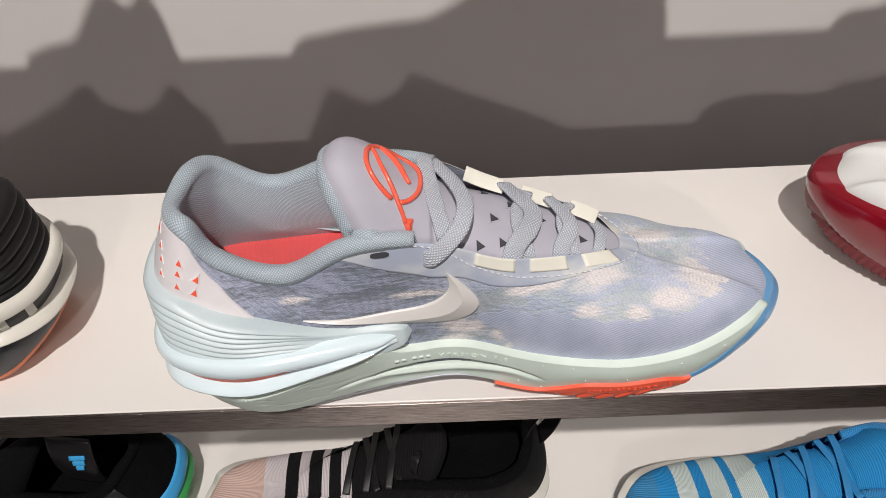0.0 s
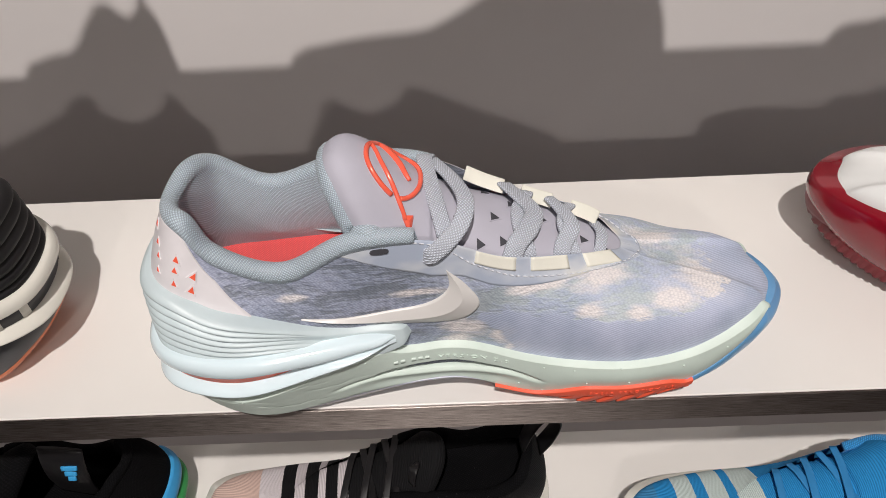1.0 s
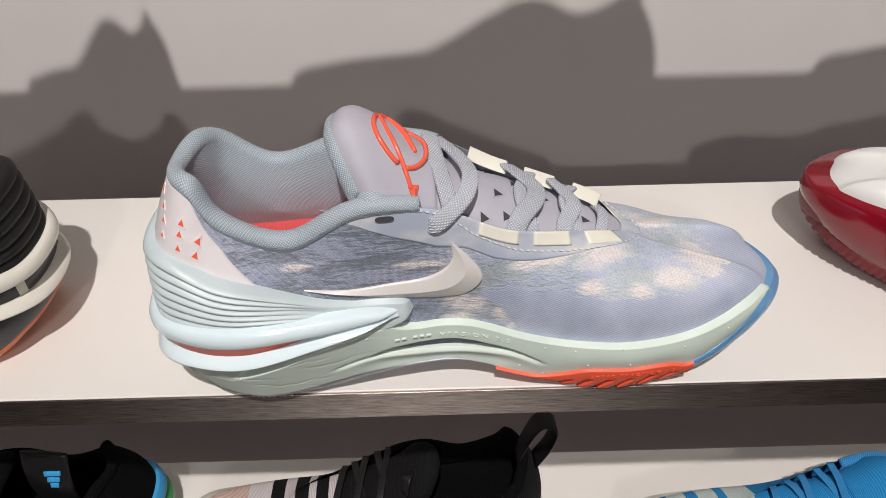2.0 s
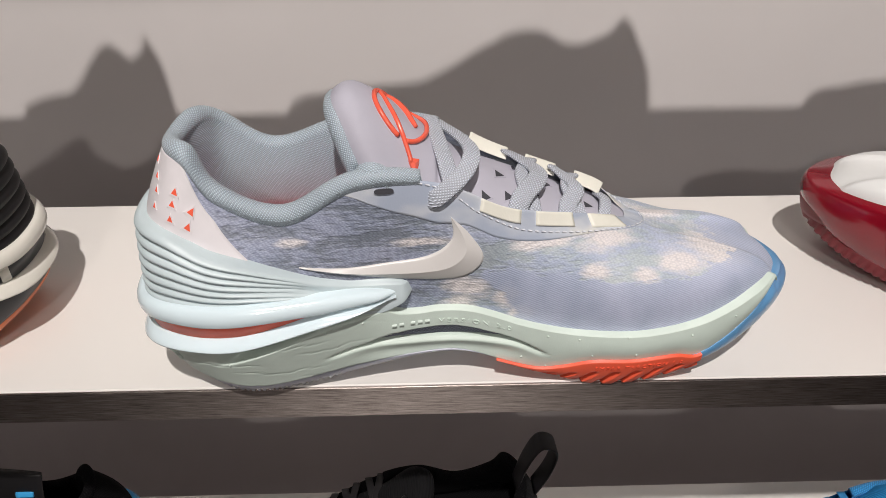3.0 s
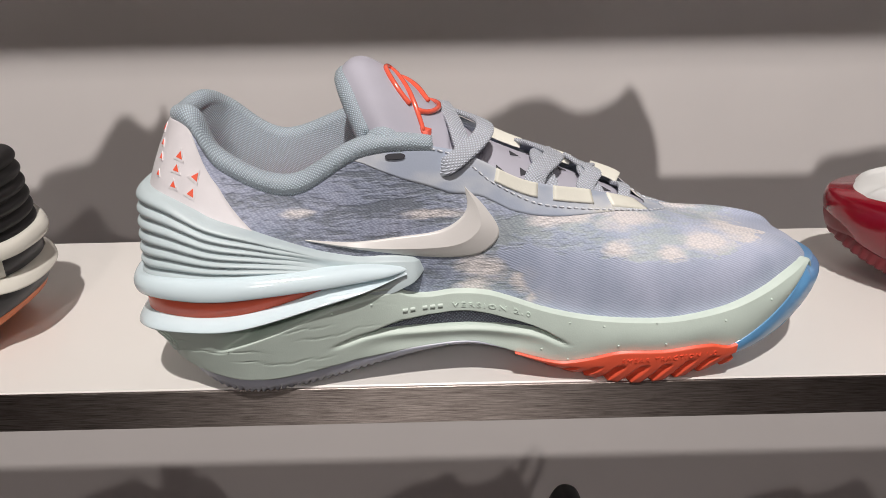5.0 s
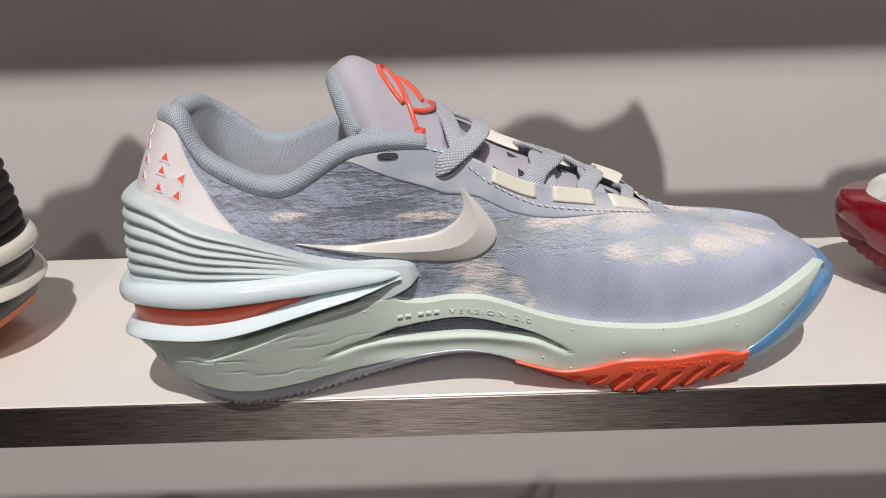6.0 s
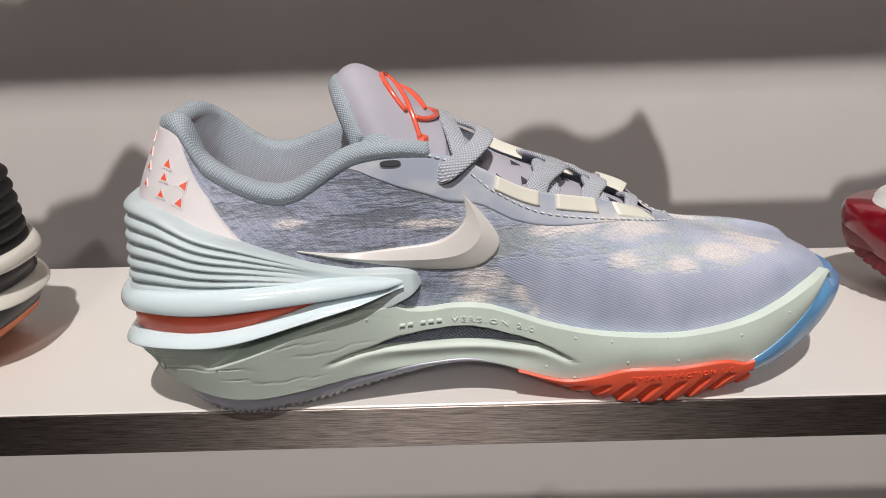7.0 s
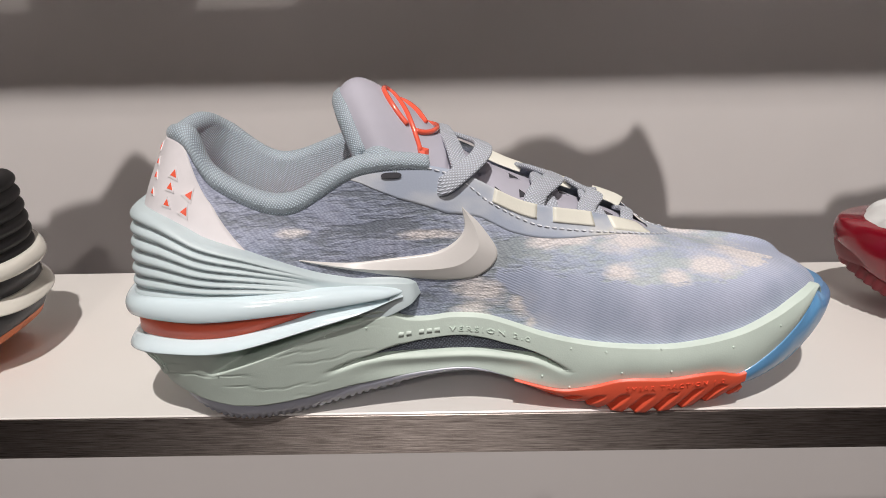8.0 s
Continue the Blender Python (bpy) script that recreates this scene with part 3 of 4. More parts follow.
band("toe_outsole", toe_range(0.132, 300), lambda x: np.maximum(foam_low(x), np.where(x > 0.172, 0.0512 - (x - 0.172) * 0.18, 0)), sole_low, lambda x, w: -0.0004 + 0.0010 * np.sin(math.pi * w) + 0.0009 * smooth(0.160, 0.172, x) - 0.0010 * smooth(0.175, 0.187, x) - 0.0040 * smooth(0.65, 1.0, w) ** 2 * smooth(0.160, 0.175, x) - 0.008 * (1 - w) ** 2 + tread(x, w, 0.0042, 0.0, 0.003) * (w < 0.32), 22, BLUE, shoe, "translucent blue rubber toe outsole", 0.011)
bottom = []
for x in np.linspace(-0.088, 0.165, 80):
    a, b = ring(OUTLINE, u_lat(x)), ring(OUTLINE, u_med(x))
    z = max(float(sole_low(x)), 0.0) + 0.0006
    bottom.append([(*(a * (1 - s) + b * s), z + 0.0025 * abs(2 * s - 1) ** 3) for s in np.linspace(0.17, 0.83, 12)])
part("sole_plate", grid("sole_plate", np.array(bottom)), CLEAR, shoe)

body = np.linspace(0, NU, 461)
uu, vw = np.meshgrid(body, np.linspace(0, 1, 56), indexing="ij")
upper = part("upper", grid("upper", on_upper(uu, vw)), CAMO, shoe, "pale blue and grey patterned mesh upper")
heel_stack(shoe, RIB, ICE, CORAL_DEEP, ICE)

# heel counter: front edge slants forward to the ribs
s = np.linspace(0, 1, 60)
hv = spread((0.0, 1.0), 40)
uu = np.empty((62, 42))
vw = np.empty((62, 42))
for j, h in enumerate(hv):
    f = float(np.interp(0.24 + 0.75 * h, [0.24, 0.45, 0.61, 0.83, 0.90, 0.99], [196, 182, 168, 146, 122, 92]))
    uu[:, j] = spread((-f * 1.02, f), 60)
    vw[:, j] = 0.24 + 0.75 * h
counter = patch("heel_counter", uu, vw, 0.0011, PEARL, shoe, "pearl white heel counter with small cut triangles")
for u, v, size in ((40, 0.932, 0.0013), (57, 0.864, 0.0011), (65, 0.797, 0.0011), (68, 0.712, 0.0010), (95, 0.831, 0.0015), (94, 0.763, 0.0014), (94, 0.678, 0.0013), (118, 0.780, 0.0016), (115, 0.678, 0.0016)):
    p, pu, pv = on_upper(u, v), on_upper(u + 1, v), on_upper(u, v + 0.01)
    ex = (pu - p) / np.linalg.norm(pu - p)
    nn = np.cross(ex, pv - p)
    nn /= np.linalg.norm(nn)
    ez = np.cross(nn, ex)
    tri = [(-0.9, -0.9), (1.0, -0.9), (-0.3, 1.1)]
    for nm, k, lift, m in (("triangle_rim", 1.75, 0.0014, PEARL), ("triangle", 1.0, 0.0016, CORAL)):
        top = [p + (ex * a + ez * b) * size * k + nn * lift for a, b in tri]
        low = [q - nn * 0.003 for q in top]
        part(nm, mesh_from(nm, top + low, [(0, 1, 2), (0, 3, 4, 1), (1, 4, 5, 2), (2, 5, 3, 0)], smooth=False), m, counter)

# collar roll and lining
ends = (u_med(0.004) - NU, u_lat(0.012))
cu = np.linspace(ends[0], ends[1], 240)
path = ring(RIM, cu)
thick = 0.0056 * (0.55 + 0.45 * np.sin(np.linspace(0.02, math.pi - 0.02, 240)) ** 0.35) * (1 - 0.28 * np.exp(-((np.linspace(-1, 1, 240)) / 0.28) ** 2))
inward = -ring(np.c_[OUT, np.zeros(NU)], cu)
a = np.linspace(0, 2 * math.pi, 18, endpoint=False)
P = path[:, None] + inward[:, None] * 0.0025 + thick[:, None, None] * (np.cos(a)[None, :, None] * -inward[:, None] + np.sin(a)[None, :, None] * np.array([0, 0, 1.05]))
P_COLLAR_BAND = P
part("collar", grid("collar", P, closed="v", ends=True), COLLAR, shoe, "padded grey-blue knit collar")
lin = []
for k in np.linspace(0, 1, 26):
    inset = 0.0082 + 0.0022 * math.sin(math.pi * min(1.0, k * 1.5)) - 0.0075 * float(smooth(0.55, 1.0, k))
    base = path * (1 - k) + (np.c_[ring(OUTLINE, cu) + inward[:, :2] * 0.006, np.full(len(cu), 0.054)]) * k
    lin.append(base + inward * inset * (thick / 0.0056)[:, None] + np.array([0, 0, 0.0012 * (1 - k)]))
P_LINING = np.array(lin).transpose(1, 0, 2)
part("lining", grid("lining", P_LINING), COLLAR, shoe)
ins = []
for x in np.linspace(-0.118, 0.02, 50):
    a0, b0 = ring(OUTLINE, u_lat(x)), ring(OUTLINE, u_med(x))
    z = 0.064 - 0.012 * float(smooth(-0.06, 0.08, x))
    ins.append([(*(a0 * (1 - q) + b0 * q), z + 0.004 * (2 * q - 1) ** 4) for q in np.linspace(0.09, 0.91, 14)])
P_INSOLE = np.array(ins)
part("insole", grid("insole", P_INSOLE), INSOLE, shoe, "coral red insole")

# tongue
T_LINE = spline([(-0.0395, 0.1340), (-0.0380, 0.1388), (-0.033, 0.1420), (-0.027, 0.1408), (-0.015, 0.1330), (0.002, 0.1195), (0.022, 0.1060), (0.045, 0.0955), (0.07, 0.0850), (0.09, 0.0770), (0.106, 0.0700)], 90)
T_LEN = lengths(T_LINE)
t_half = curve((0, 0.024), (0.012, 0.0275), (0.03, 0.028), (0.06, 0.0265), (0.1, 0.0255), (0.14, 0.022), (0.165, 0.017), (0.18, 0.010))
t_drop = curve((0, 0.026), (0.03, 0.028), (0.07, 0.017), (0.11, 0.008), (0.18, 0.003))


def on_tongue(along, across, lift=0.0):
    """A point of the tongue: metres along it from its top, and across from -1 (outer) to 1."""
    along, across = np.broadcast_arrays(np.asarray(along, float), np.asarray(across, float))
    x, z = np.interp(along, T_LEN, T_LINE[:, 0]), np.interp(along, T_LEN, T_LINE[:, 1])
    x2, z2 = np.interp(along + 0.002, T_LEN, T_LINE[:, 0]), np.interp(along + 0.002, T_LEN, T_LINE[:, 1])
    ln = np.hypot(x2 - x, z2 - z) + 1e-9
    nx, nz = -(z2 - z) / ln, (x2 - x) / ln
    h, c = t_half(along), np.abs(across)
    drop = t_drop(along) * c ** 2.1
    out = np.sign(across) * smooth(0.45, 1.0, c)
    up = 1 - 0.75 * np.abs(out)
    return np.stack([x + nx * lift * up + 0.5 * drop * (1 - smooth(0.0, 0.05, along)), 0.0415 + 0.004 * smooth(0.0, 0.15, along) + h * np.sign(across) * c ** 0.85 + 0.75 * lift * out, z + nz * lift * up - drop], -1)


la, lc = np.meshgrid(np.linspace(0, 0.1835, 150), np.linspace(-1, 1, 50), indexing="ij")
quilt = 0.0016 * np.exp(-((la - 0.062) / 0.0016) ** 2) + 0.0012 * np.exp(-((la - 0.078) / 0.0013) ** 2)
puff = 0.0022 * np.sin(math.pi * np.clip(la / 0.062, 0, 1)) ** 0.5 * (1 - lc ** 4)
back = on_tongue(la, lc * 0.985, -0.0065)
P = np.concatenate([on_tongue(la, lc, puff - quilt), back[:, ::-1]], axis=1)
P_TONGUE = P
tongue = part("tongue", grid("tongue", P, closed="v", ends=True), TONGUE, shoe, "lilac grey suede tongue")
edge = np.r_[np.c_[np.linspace(0.085, 0.004, 40), np.full(40, -1.0)], np.c_[np.full(20, 0.002), np.linspace(-0.95, 0.95, 20)], np.c_[np.linspace(0.004, 0.07, 30), np.full(30, 1.0)]]
part("tongue_binding", tube("tongue_binding", on_tongue(edge[:, 0], edge[:, 1], -0.0015), 0.0046, 12), COLLAR, tongue, "knit edge binding")
# raised emblem: a broken ring, two strokes and an arrow head, as plain shapes
ang = np.linspace(radians(-80), radians(261), 80)
part("emblem_ring", tube("emblem_ring", on_tongue(0.039 + 0.0145 * np.cos(ang), 0.0 + 0.50 * np.sin(ang), 0.0025), 0.0012, 8), CORAL_GLOSS, tongue, "raised coral ring emblem")
for marks, swell in (([(0.0260, 0.22), (0.0310, -0.02), (0.0365, -0.28), (0.0408, -0.51), (0.0450, -0.68)], 0.15), ([(0.0290, 0.38), (0.0350, 0.24), (0.0420, 0.05), (0.0475, -0.14)], 0.6)):
    q = spline(marks, 30)
    part("emblem_stroke", tube("emblem_stroke", on_tongue(q[:, 0], q[:, 1], 0.0025), 0.0010 * (1 + swell * np.sin(math.pi * np.linspace(0, 1, len(q)))), 8), CORAL_GLOSS, tongue, "raised coral stroke")
head = [on_tongue(0.0425, -0.66, 0.0030), on_tongue(0.0490, -0.62, 0.0030), on_tongue(0.0475, -0.80, 0.0028), on_tongue(0.0463, -0.69, 0.0042)]
low = [h - np.array([0, 0, 0.004]) for h in head[:3]]
part("emblem_arrow", mesh_from("emblem_arrow", head + low, [(0, 1, 3), (1, 2, 3), (2, 0, 3), (0, 4, 5, 1), (1, 5, 6, 2), (2, 6, 4, 0)], smooth=False), CORAL_GLOSS, tongue, "raised coral arrow head")
# vent holes are solid dark wedges: the shade inside them is colour
for a0, c0 in ((0.074, -0.45), (0.080, 0.2), (0.086, -0.72), (0.094, -0.15), (0.098, -0.62), (0.104, 0.25), (0.112, -0.4), (0.120, 0.05), (0.128, -0.55), (0.133, 0.2), (0.142, -0.2), (0.09, 0.5), (0.155, -0.4)):
    for nm, k, lift, m in (("vent_rim", 1.5, 0.0003, TONGUE), ("vent", 1.0, 0.0006, HOLE_SHADE)):
        w = 0.0022 * k / float(t_half(a0))
        tri = [on_tongue(a0 + 0.0028 * k, c0, lift), on_tongue(a0 - 0.0016 * k, c0 - w, lift), on_tongue(a0 - 0.0016 * k, c0 + w, lift)]
        low = [q - np.array([0, 0, 0.003]) for q in tri]
        part(nm, mesh_from(nm, tri + low, [(0, 1, 2), (0, 3, 4, 1), (1, 4, 5, 2), (2, 5, 3, 0)], smooth=False), m, tongue)

# eyestay film along both throat edges, its stitching, lace loops
for side in (1, -1):
    us = np.linspace(238, TOE, 110)
    us = np.r_[us[0], us, us[-1]]
    depth = np.interp(us, [238, 255, 268, 294, 315, 332, 369, 418, 480, TOE], [0.02, 0.136, 0.203, 0.288, 0.254, 0.271, 0.22, 0.136, 0.115, 0.10])
    uu = np.repeat((us if side > 0 else NU - us * (NU - TOE) / TOE)[:, None], 16, 1)
    vw = 1 - depth[:, None] * (1 - spread((0, 1), 14))[None]
    patch("eyestay", uu, vw, 0.00025, FILM, shoe, "smooth grey-blue eyestay film", rim=-0.0001)
for side in (1, -1):
    us = np.linspace(287, TOE, 420)
    height = np.interp(us, [287, 305, 322, 354, 390, 430, 500, TOE], [0.985, 0.965, 0.885, 0.850, 0.850, 0.875, 0.905, 0.91])
    line = on_upper(us if side > 0 else NU - us * (NU - TOE) / TOE, height, 0.0006)
    s_at = lengths(line)
    verts, faces = [], []
    for k in range(int(s_at[-1] / 0.0034)):
        q = [np.array([np.interp(k * 0.0034 + d, s_at, line[:, c]) for c in range(3)]) for d in (0.0, 0.0022)]
        way = (q[1] - q[0]) / (np.linalg.norm(q[1] - q[0]) + 1e-9)
        ac = np.cross(way, (0, 0, 1.0))
        ac /= np.linalg.norm(ac) + 1e-9
        nn = np.cross(ac, way)
        b = len(verts)
        for p, r in ((q[0], 0.0003), ((q[0] + q[1]) / 2, 0.00045), (q[1], 0.0003)):
            verts += [p + ac * r, p + nn * r, p - ac * r, p - nn * r]
        for g in (0, 4):
            faces += [(b + g + m, b + g + (m + 1) % 4, b + g + 4 + (m + 1) % 4, b + g + 4 + m) for m in range(4)]
        faces += [(b, b + 1, b + 2, b + 3), (b + 11, b + 10, b + 9, b + 8)]
    ob = part("stitching", mesh_from("stitching", verts, faces), THREAD, shoe, "white stitch line round the throat")
    tagged(ob, kind="stuff")


def ribbon(name, points, width, thick, material, parent, label="", normal=None, n=48):
    """A flat woven band along a curve, lying on the way given by normal."""
    p = spline(points, n)
    t = np.gradient(p, axis=0)
    t /= np.linalg.norm(t, axis=1)[:, None]
    nn = np.broadcast_to(np.asarray(normal, float), p.shape) if np.ndim(normal) == 1 else spline(normal, n)
    nn = nn - t * (nn * t).sum(1)[:, None]
    nn /= np.linalg.norm(nn, axis=1)[:, None]
    side = np.cross(t, nn)
    a = np.linspace(0, 2 * math.pi, 16, endpoint=False)
    ca, sa = np.sign(np.cos(a)) * np.abs(np.cos(a)) ** 0.55, np.sign(np.sin(a)) * np.abs(np.sin(a)) ** 0.55
    wv = np.broadcast_to(np.asarray(width, float), (n,)) / 2
    P = p[:, None] + side[:, None] * (ca[None, :] * wv[:, None])[..., None] + nn[:, None] * (sa * thick / 2)[None, :, None]
    return part(name, grid(name, P, closed="v", ends=True), material, parent, label)


def rim_at(x, side=1, lift=0.0, inset=0.0):
    """A point of the throat's edge at x."""
    half = RIM[:TOE] if side > 0 else RIM[TOE:]
    k = int(np.argmin(np.abs(half[:, 0] - x) + (half[:, 2] > 0.125) * 1.0 + (np.abs(half[:, 0] + 0.06) < 0.03) * 0.02))
    p = half[k].copy()
    p[1] += inset * side
    p[2] += lift
    return p


laces = part("laces", bmesh.new(), LACE, shoe, "flat woven grey-blue laces")
for points, wide, lean in (
    ([(0.0015, 0.0165, 0.1010), (0.0060, 0.0108, 0.1025), (0.0130, 0.0130, 0.1070), (0.0210, 0.021, 0.1120), (0.0235, 0.034, 0.1145), (0.0180, 0.050, 0.1145), (0.008, 0.065, 0.1150)], 0.0082, [(-0.6, -1, 0.2), (-0.1, -1, 0.4), (0, -1, 0.6), (0.2, -0.5, 1), (0.3, 0, 1), (0.2, 0.3, 1), (0, 0.7, 1)]),
    ([(0.014, 0.020, 0.1060), (0.0105, 0.031, 0.1150), (0.0075, 0.045, 0.1185), (0.005, 0.060, 0.119), (0.006, 0.069, 0.114)], 0.0080, [(0.2, -0.6, 1), (0.3, -0.1, 1), (0.3, 0, 1), (0.2, 0.4, 1), (0, 0.8, 1)]),
    ([(0.044, 0.0195, 0.0890), (0.047, 0.024, 0.0955), (0.054, 0.033, 0.0985), (0.056, 0.044, 0.0980), (0.049, 0.056, 0.0985), (0.044, 0.065, 0.0975)], 0.0095, [(0, -1, 0.5), (0.1, -0.6, 1), (0.3, -0.1, 1), (0.3, 0, 1), (0.3, 0.3, 1), (0.2, 0.7, 1)]),
    ([(0.0530, 0.0215, 0.0840), (0.0525, 0.026, 0.0905), (0.049, 0.034, 0.0950), (0.049, 0.046, 0.0975), (0.055, 0.060, 0.0955)], 0.0065, [(0, -1, 0.5), (0, -0.5, 1), (0.2, 0, 1), (0.2, 0.2, 1), (0.2, 0.6, 1)]),
    ([(0.0685, 0.0250, 0.0810), (0.070, 0.031, 0.0870), (0.075, 0.041, 0.0895), (0.072, 0.052, 0.0895), (0.066, 0.060, 0.0915)], 0.0085, [(0, -1, 0.6), (0.1, -0.5, 1), (0.3, 0, 1), (0.3, 0.2, 1), (0.2, 0.6, 1)]),
    ([(0.0775, 0.027, 0.0785), (0.075, 0.032, 0.0835), (0.071, 0.042, 0.0885), (0.073, 0.053, 0.0885), (0.077, 0.059, 0.0870)], 0.0060, [(0, -1, 0.6), (0, -0.5, 1), (0.3, 0, 1), (0.2, 0.3, 1), (0.2, 0.6, 1)]),
    ([(0.088, 0.033, 0.0755), (0.090, 0.039, 0.0800), (0.091, 0.046, 0.0805), (0.089, 0.054, 0.0790)], 0.0060, [(0, -1, 0.6), (0.3, -0.2, 1), (0.3, 0.2, 1), (0.2, 0.6, 1)]),
):
    ribbon("lace_band", points, wide, 0.0024, LACE, laces, normal=lean)
throat = np.arange(280, TOE)
for x0, x1 in ((0.0275, 0.0460), (0.0530, 0.0705), (0.0785, 0.0935)):
    u0, u1 = np.interp((x0, x1), RIM[throat, 0], throat)
    uu, vw = np.meshgrid(spread((u0, u1), 12), spread((0.895, 0.998), 8), indexing="ij")
    uu = uu - (1 - vw) * 40
    patch("lace_loop", uu, vw, 0.0010, TAPE, shoe, "cream film lace loop", rim=-0.0004)
for u0, u1 in ((869, 838), (824, 797), (778, 742)):
    pts = [ring(RIM, u) + np.array([0, -0.0020, 0.0002]) for u in np.linspace(u0, u1, 5)]
    ribbon("lace_loop", pts, 0.0085, 0.0010, TAPE, shoe, "cream film lace loop", normal=(0, -0.35, 1.0), n=20)

# raised tick-shaped plate and the small vent above it
q = np.linspace(0, 1, 60)
tick_in = spline([(-0.0545, 0.0742), (-0.034, 0.0722), (-0.015, 0.0730), (0.001, 0.0745), (0.010, 0.0785), (0.0145, 0.0845), (0.0135, 0.0935)], 60)
tick_out = spline([(-0.0545, 0.0738), (-0.029, 0.0680), (-0.008, 0.0638), (0.009, 0.0622), (0.022, 0.0645), (0.0285, 0.0730), (0.0225, 0.0840), (0.0135, 0.0935)], 60)
fall = np.sin(math.pi * np.linspace(0, 1, 60)) ** 0.5
halves = []
for ways, lifts in ((np.r_[0, 0, 0.07, 0.28, 0.5], np.r_[-0.0010, 0.0008, 0.0012, 0.0021, 0.0030]), (np.r_[0.5, 0.72, 0.94, 1, 1], np.r_[0.0030, 0.0020, 0.0011, 0.0007, -0.0010])):
    hx = tick_in[:, None, 0] * (1 - ways) + tick_out[:, None, 0] * ways
    hz = tick_in[:, None, 1] * (1 - ways) + tick_out[:, None, 1] * ways
    u, v = find_side(hx, hz)
    halves.append(on_upper(u, v, np.where(lifts > 0.0009, 0.0007 + (lifts - 0.0007) * fall[:, None], lifts)))
strip = np.arange(59)[:, None] * 5 + np.arange(4)[None]
faces = [(int(k) + o, int(k) + 5 + o, int(k) + 6 + o, int(k) + 1 + o) for o in (0, 300) for k in strip.ravel()]
part("tick_plate", mesh_from("tick_plate", np.concatenate([h.reshape(-1, 3) for h in halves]), faces), SHINE, shoe, "raised silvery white tick-shaped plate")
# the slot is a dark plate on the surface in place of its shade
ha = np.linspace(0, 2 * math.pi, 20, endpoint=False)
u, v = find_side(-0.0155 + 0.0042 * np.sign(np.cos(ha)) * np.abs(np.cos(ha)) ** 0.6, 0.1075 + 0.0012 * np.sin(ha))
pp = on_upper(u, v, 0.0012)
part("side_vent", mesh_from("side_vent", list(pp) + list(on_upper(u, v, -0.002)), [tuple(range(20))] + [(k, (k + 1) % 20, 20 + (k + 1) % 20, 20 + k) for k in range(20)], smooth=False), HOLE_SHADE, shoe, "slot vent drawn as a dark plate for its shade")


# raised lettering on the sole: plain bars for the model mark, then readable words
def lettering(words, height):
    """The outline of a line of text as a mesh in its own plane, starting at 0."""
    data = bpy.data.curves.new("letters", "FONT")
    data.body, data.size, data.resolution_u, data.space_character = words, height * 1.4, 2, 1.35
    data.extrude = 0.5
    ob = bpy.data.objects.new("letters", data)
    scene.collection.objects.link(ob)
    bpy.context.view_layer.update()
    me = bpy.data.meshes.new_from_object(ob.evaluated_get(bpy.context.evaluated_depsgraph_get()))
    bpy.data.objects.remove(ob)
    return me


def on_foam(x, z, lift, out, top, low):
    w = (z - low(x)) / (top(x) - low(x))
    u = u_lat(x)
    p = ring(OUTLINE, u) + ring(OUT, u) * (out(x, w) + lift)[:, None]
    return np.c_[p, z]


def write_on_sole(name, words, x0, x1, line, height, lift, out, top, low, material, parent, label):
    me = lettering(words, height)
    co = np.empty(len(me.vertices) * 3)
    me.vertices.foreach_get("co", co)
    co = co.reshape(-1, 3)
    x = x0 + (x1 - x0) * co[:, 0] / co[:, 0].max()
    z = line(x) + co[:, 1]
    me.vertices.foreach_set("co", on_foam(x, z, np.where(co[:, 2] > 0, lift, -0.0006), out, top, low).ravel())
    me.materials.clear()
    return part(name, me, material, parent, label)


text_line = curve((-0.02, 0.0385), (0.0, 0.0398), (0.012, 0.0402), (0.03, 0.0380), (0.048, 0.0335))
for k in range(5):
    x = np.linspace(-0.0145 + k * 0.0034 + 0.002 * (k > 1), -0.0145 + k * 0.0034 + 0.002 * (k > 1) + 0.0022, 4)
    rows = [on_foam(x, text_line(x) + dz, np.full(4, lf), foam_out, foam_top, foam_low) for dz, lf in ((0, -0.0005), (0.0002, 0.0005), (0.0018, 0.0005), (0.002, -0.0005))]
    part("model_mark", grid("model_mark", np.array(rows)), MINT, shoe)
write_on_sole("sole_words", "VERSION 2.0", 0.0075, 0.0425, text_line, 0.0021, 0.0005, foam_out, foam_top, foam_low, MINT, shoe, "raised mint lettering")
smear = curve((0.08, 0.0125), (0.10, 0.0142), (0.13, 0.0165))
coral_out = lambda x, w: 0.0014 - 0.0045 * (1 - w) ** 2
write_on_sole("outsole_words", "SMEAR TRACTION 1.0", 0.084, 0.1265, smear, 0.0022, 0.0004, coral_out, foam_low, sole_low, CORAL, shoe, "raised coral lettering")
# a looped moulding low on the back of the heel foam
for centre, wide, tall, tilt in ((-0.1215, 0.0046, 0.0042, 0.5), (-0.1185, 0.0040, 0.0060, -0.4)):
    q = np.linspace(0, 2 * math.pi, 30)
    x = centre + wide * np.cos(q) + 0.0012 * tilt * np.sin(q)
    z = 0.0292 - 0.35 * (x + 0.120) * tilt + tall * np.sin(q)
    part("heel_moulding", tube("heel_moulding", on_foam(x, z, np.full(30, 0.0002), foam_out, foam_top, foam_low), 0.0004, 6), MINT, shoe)
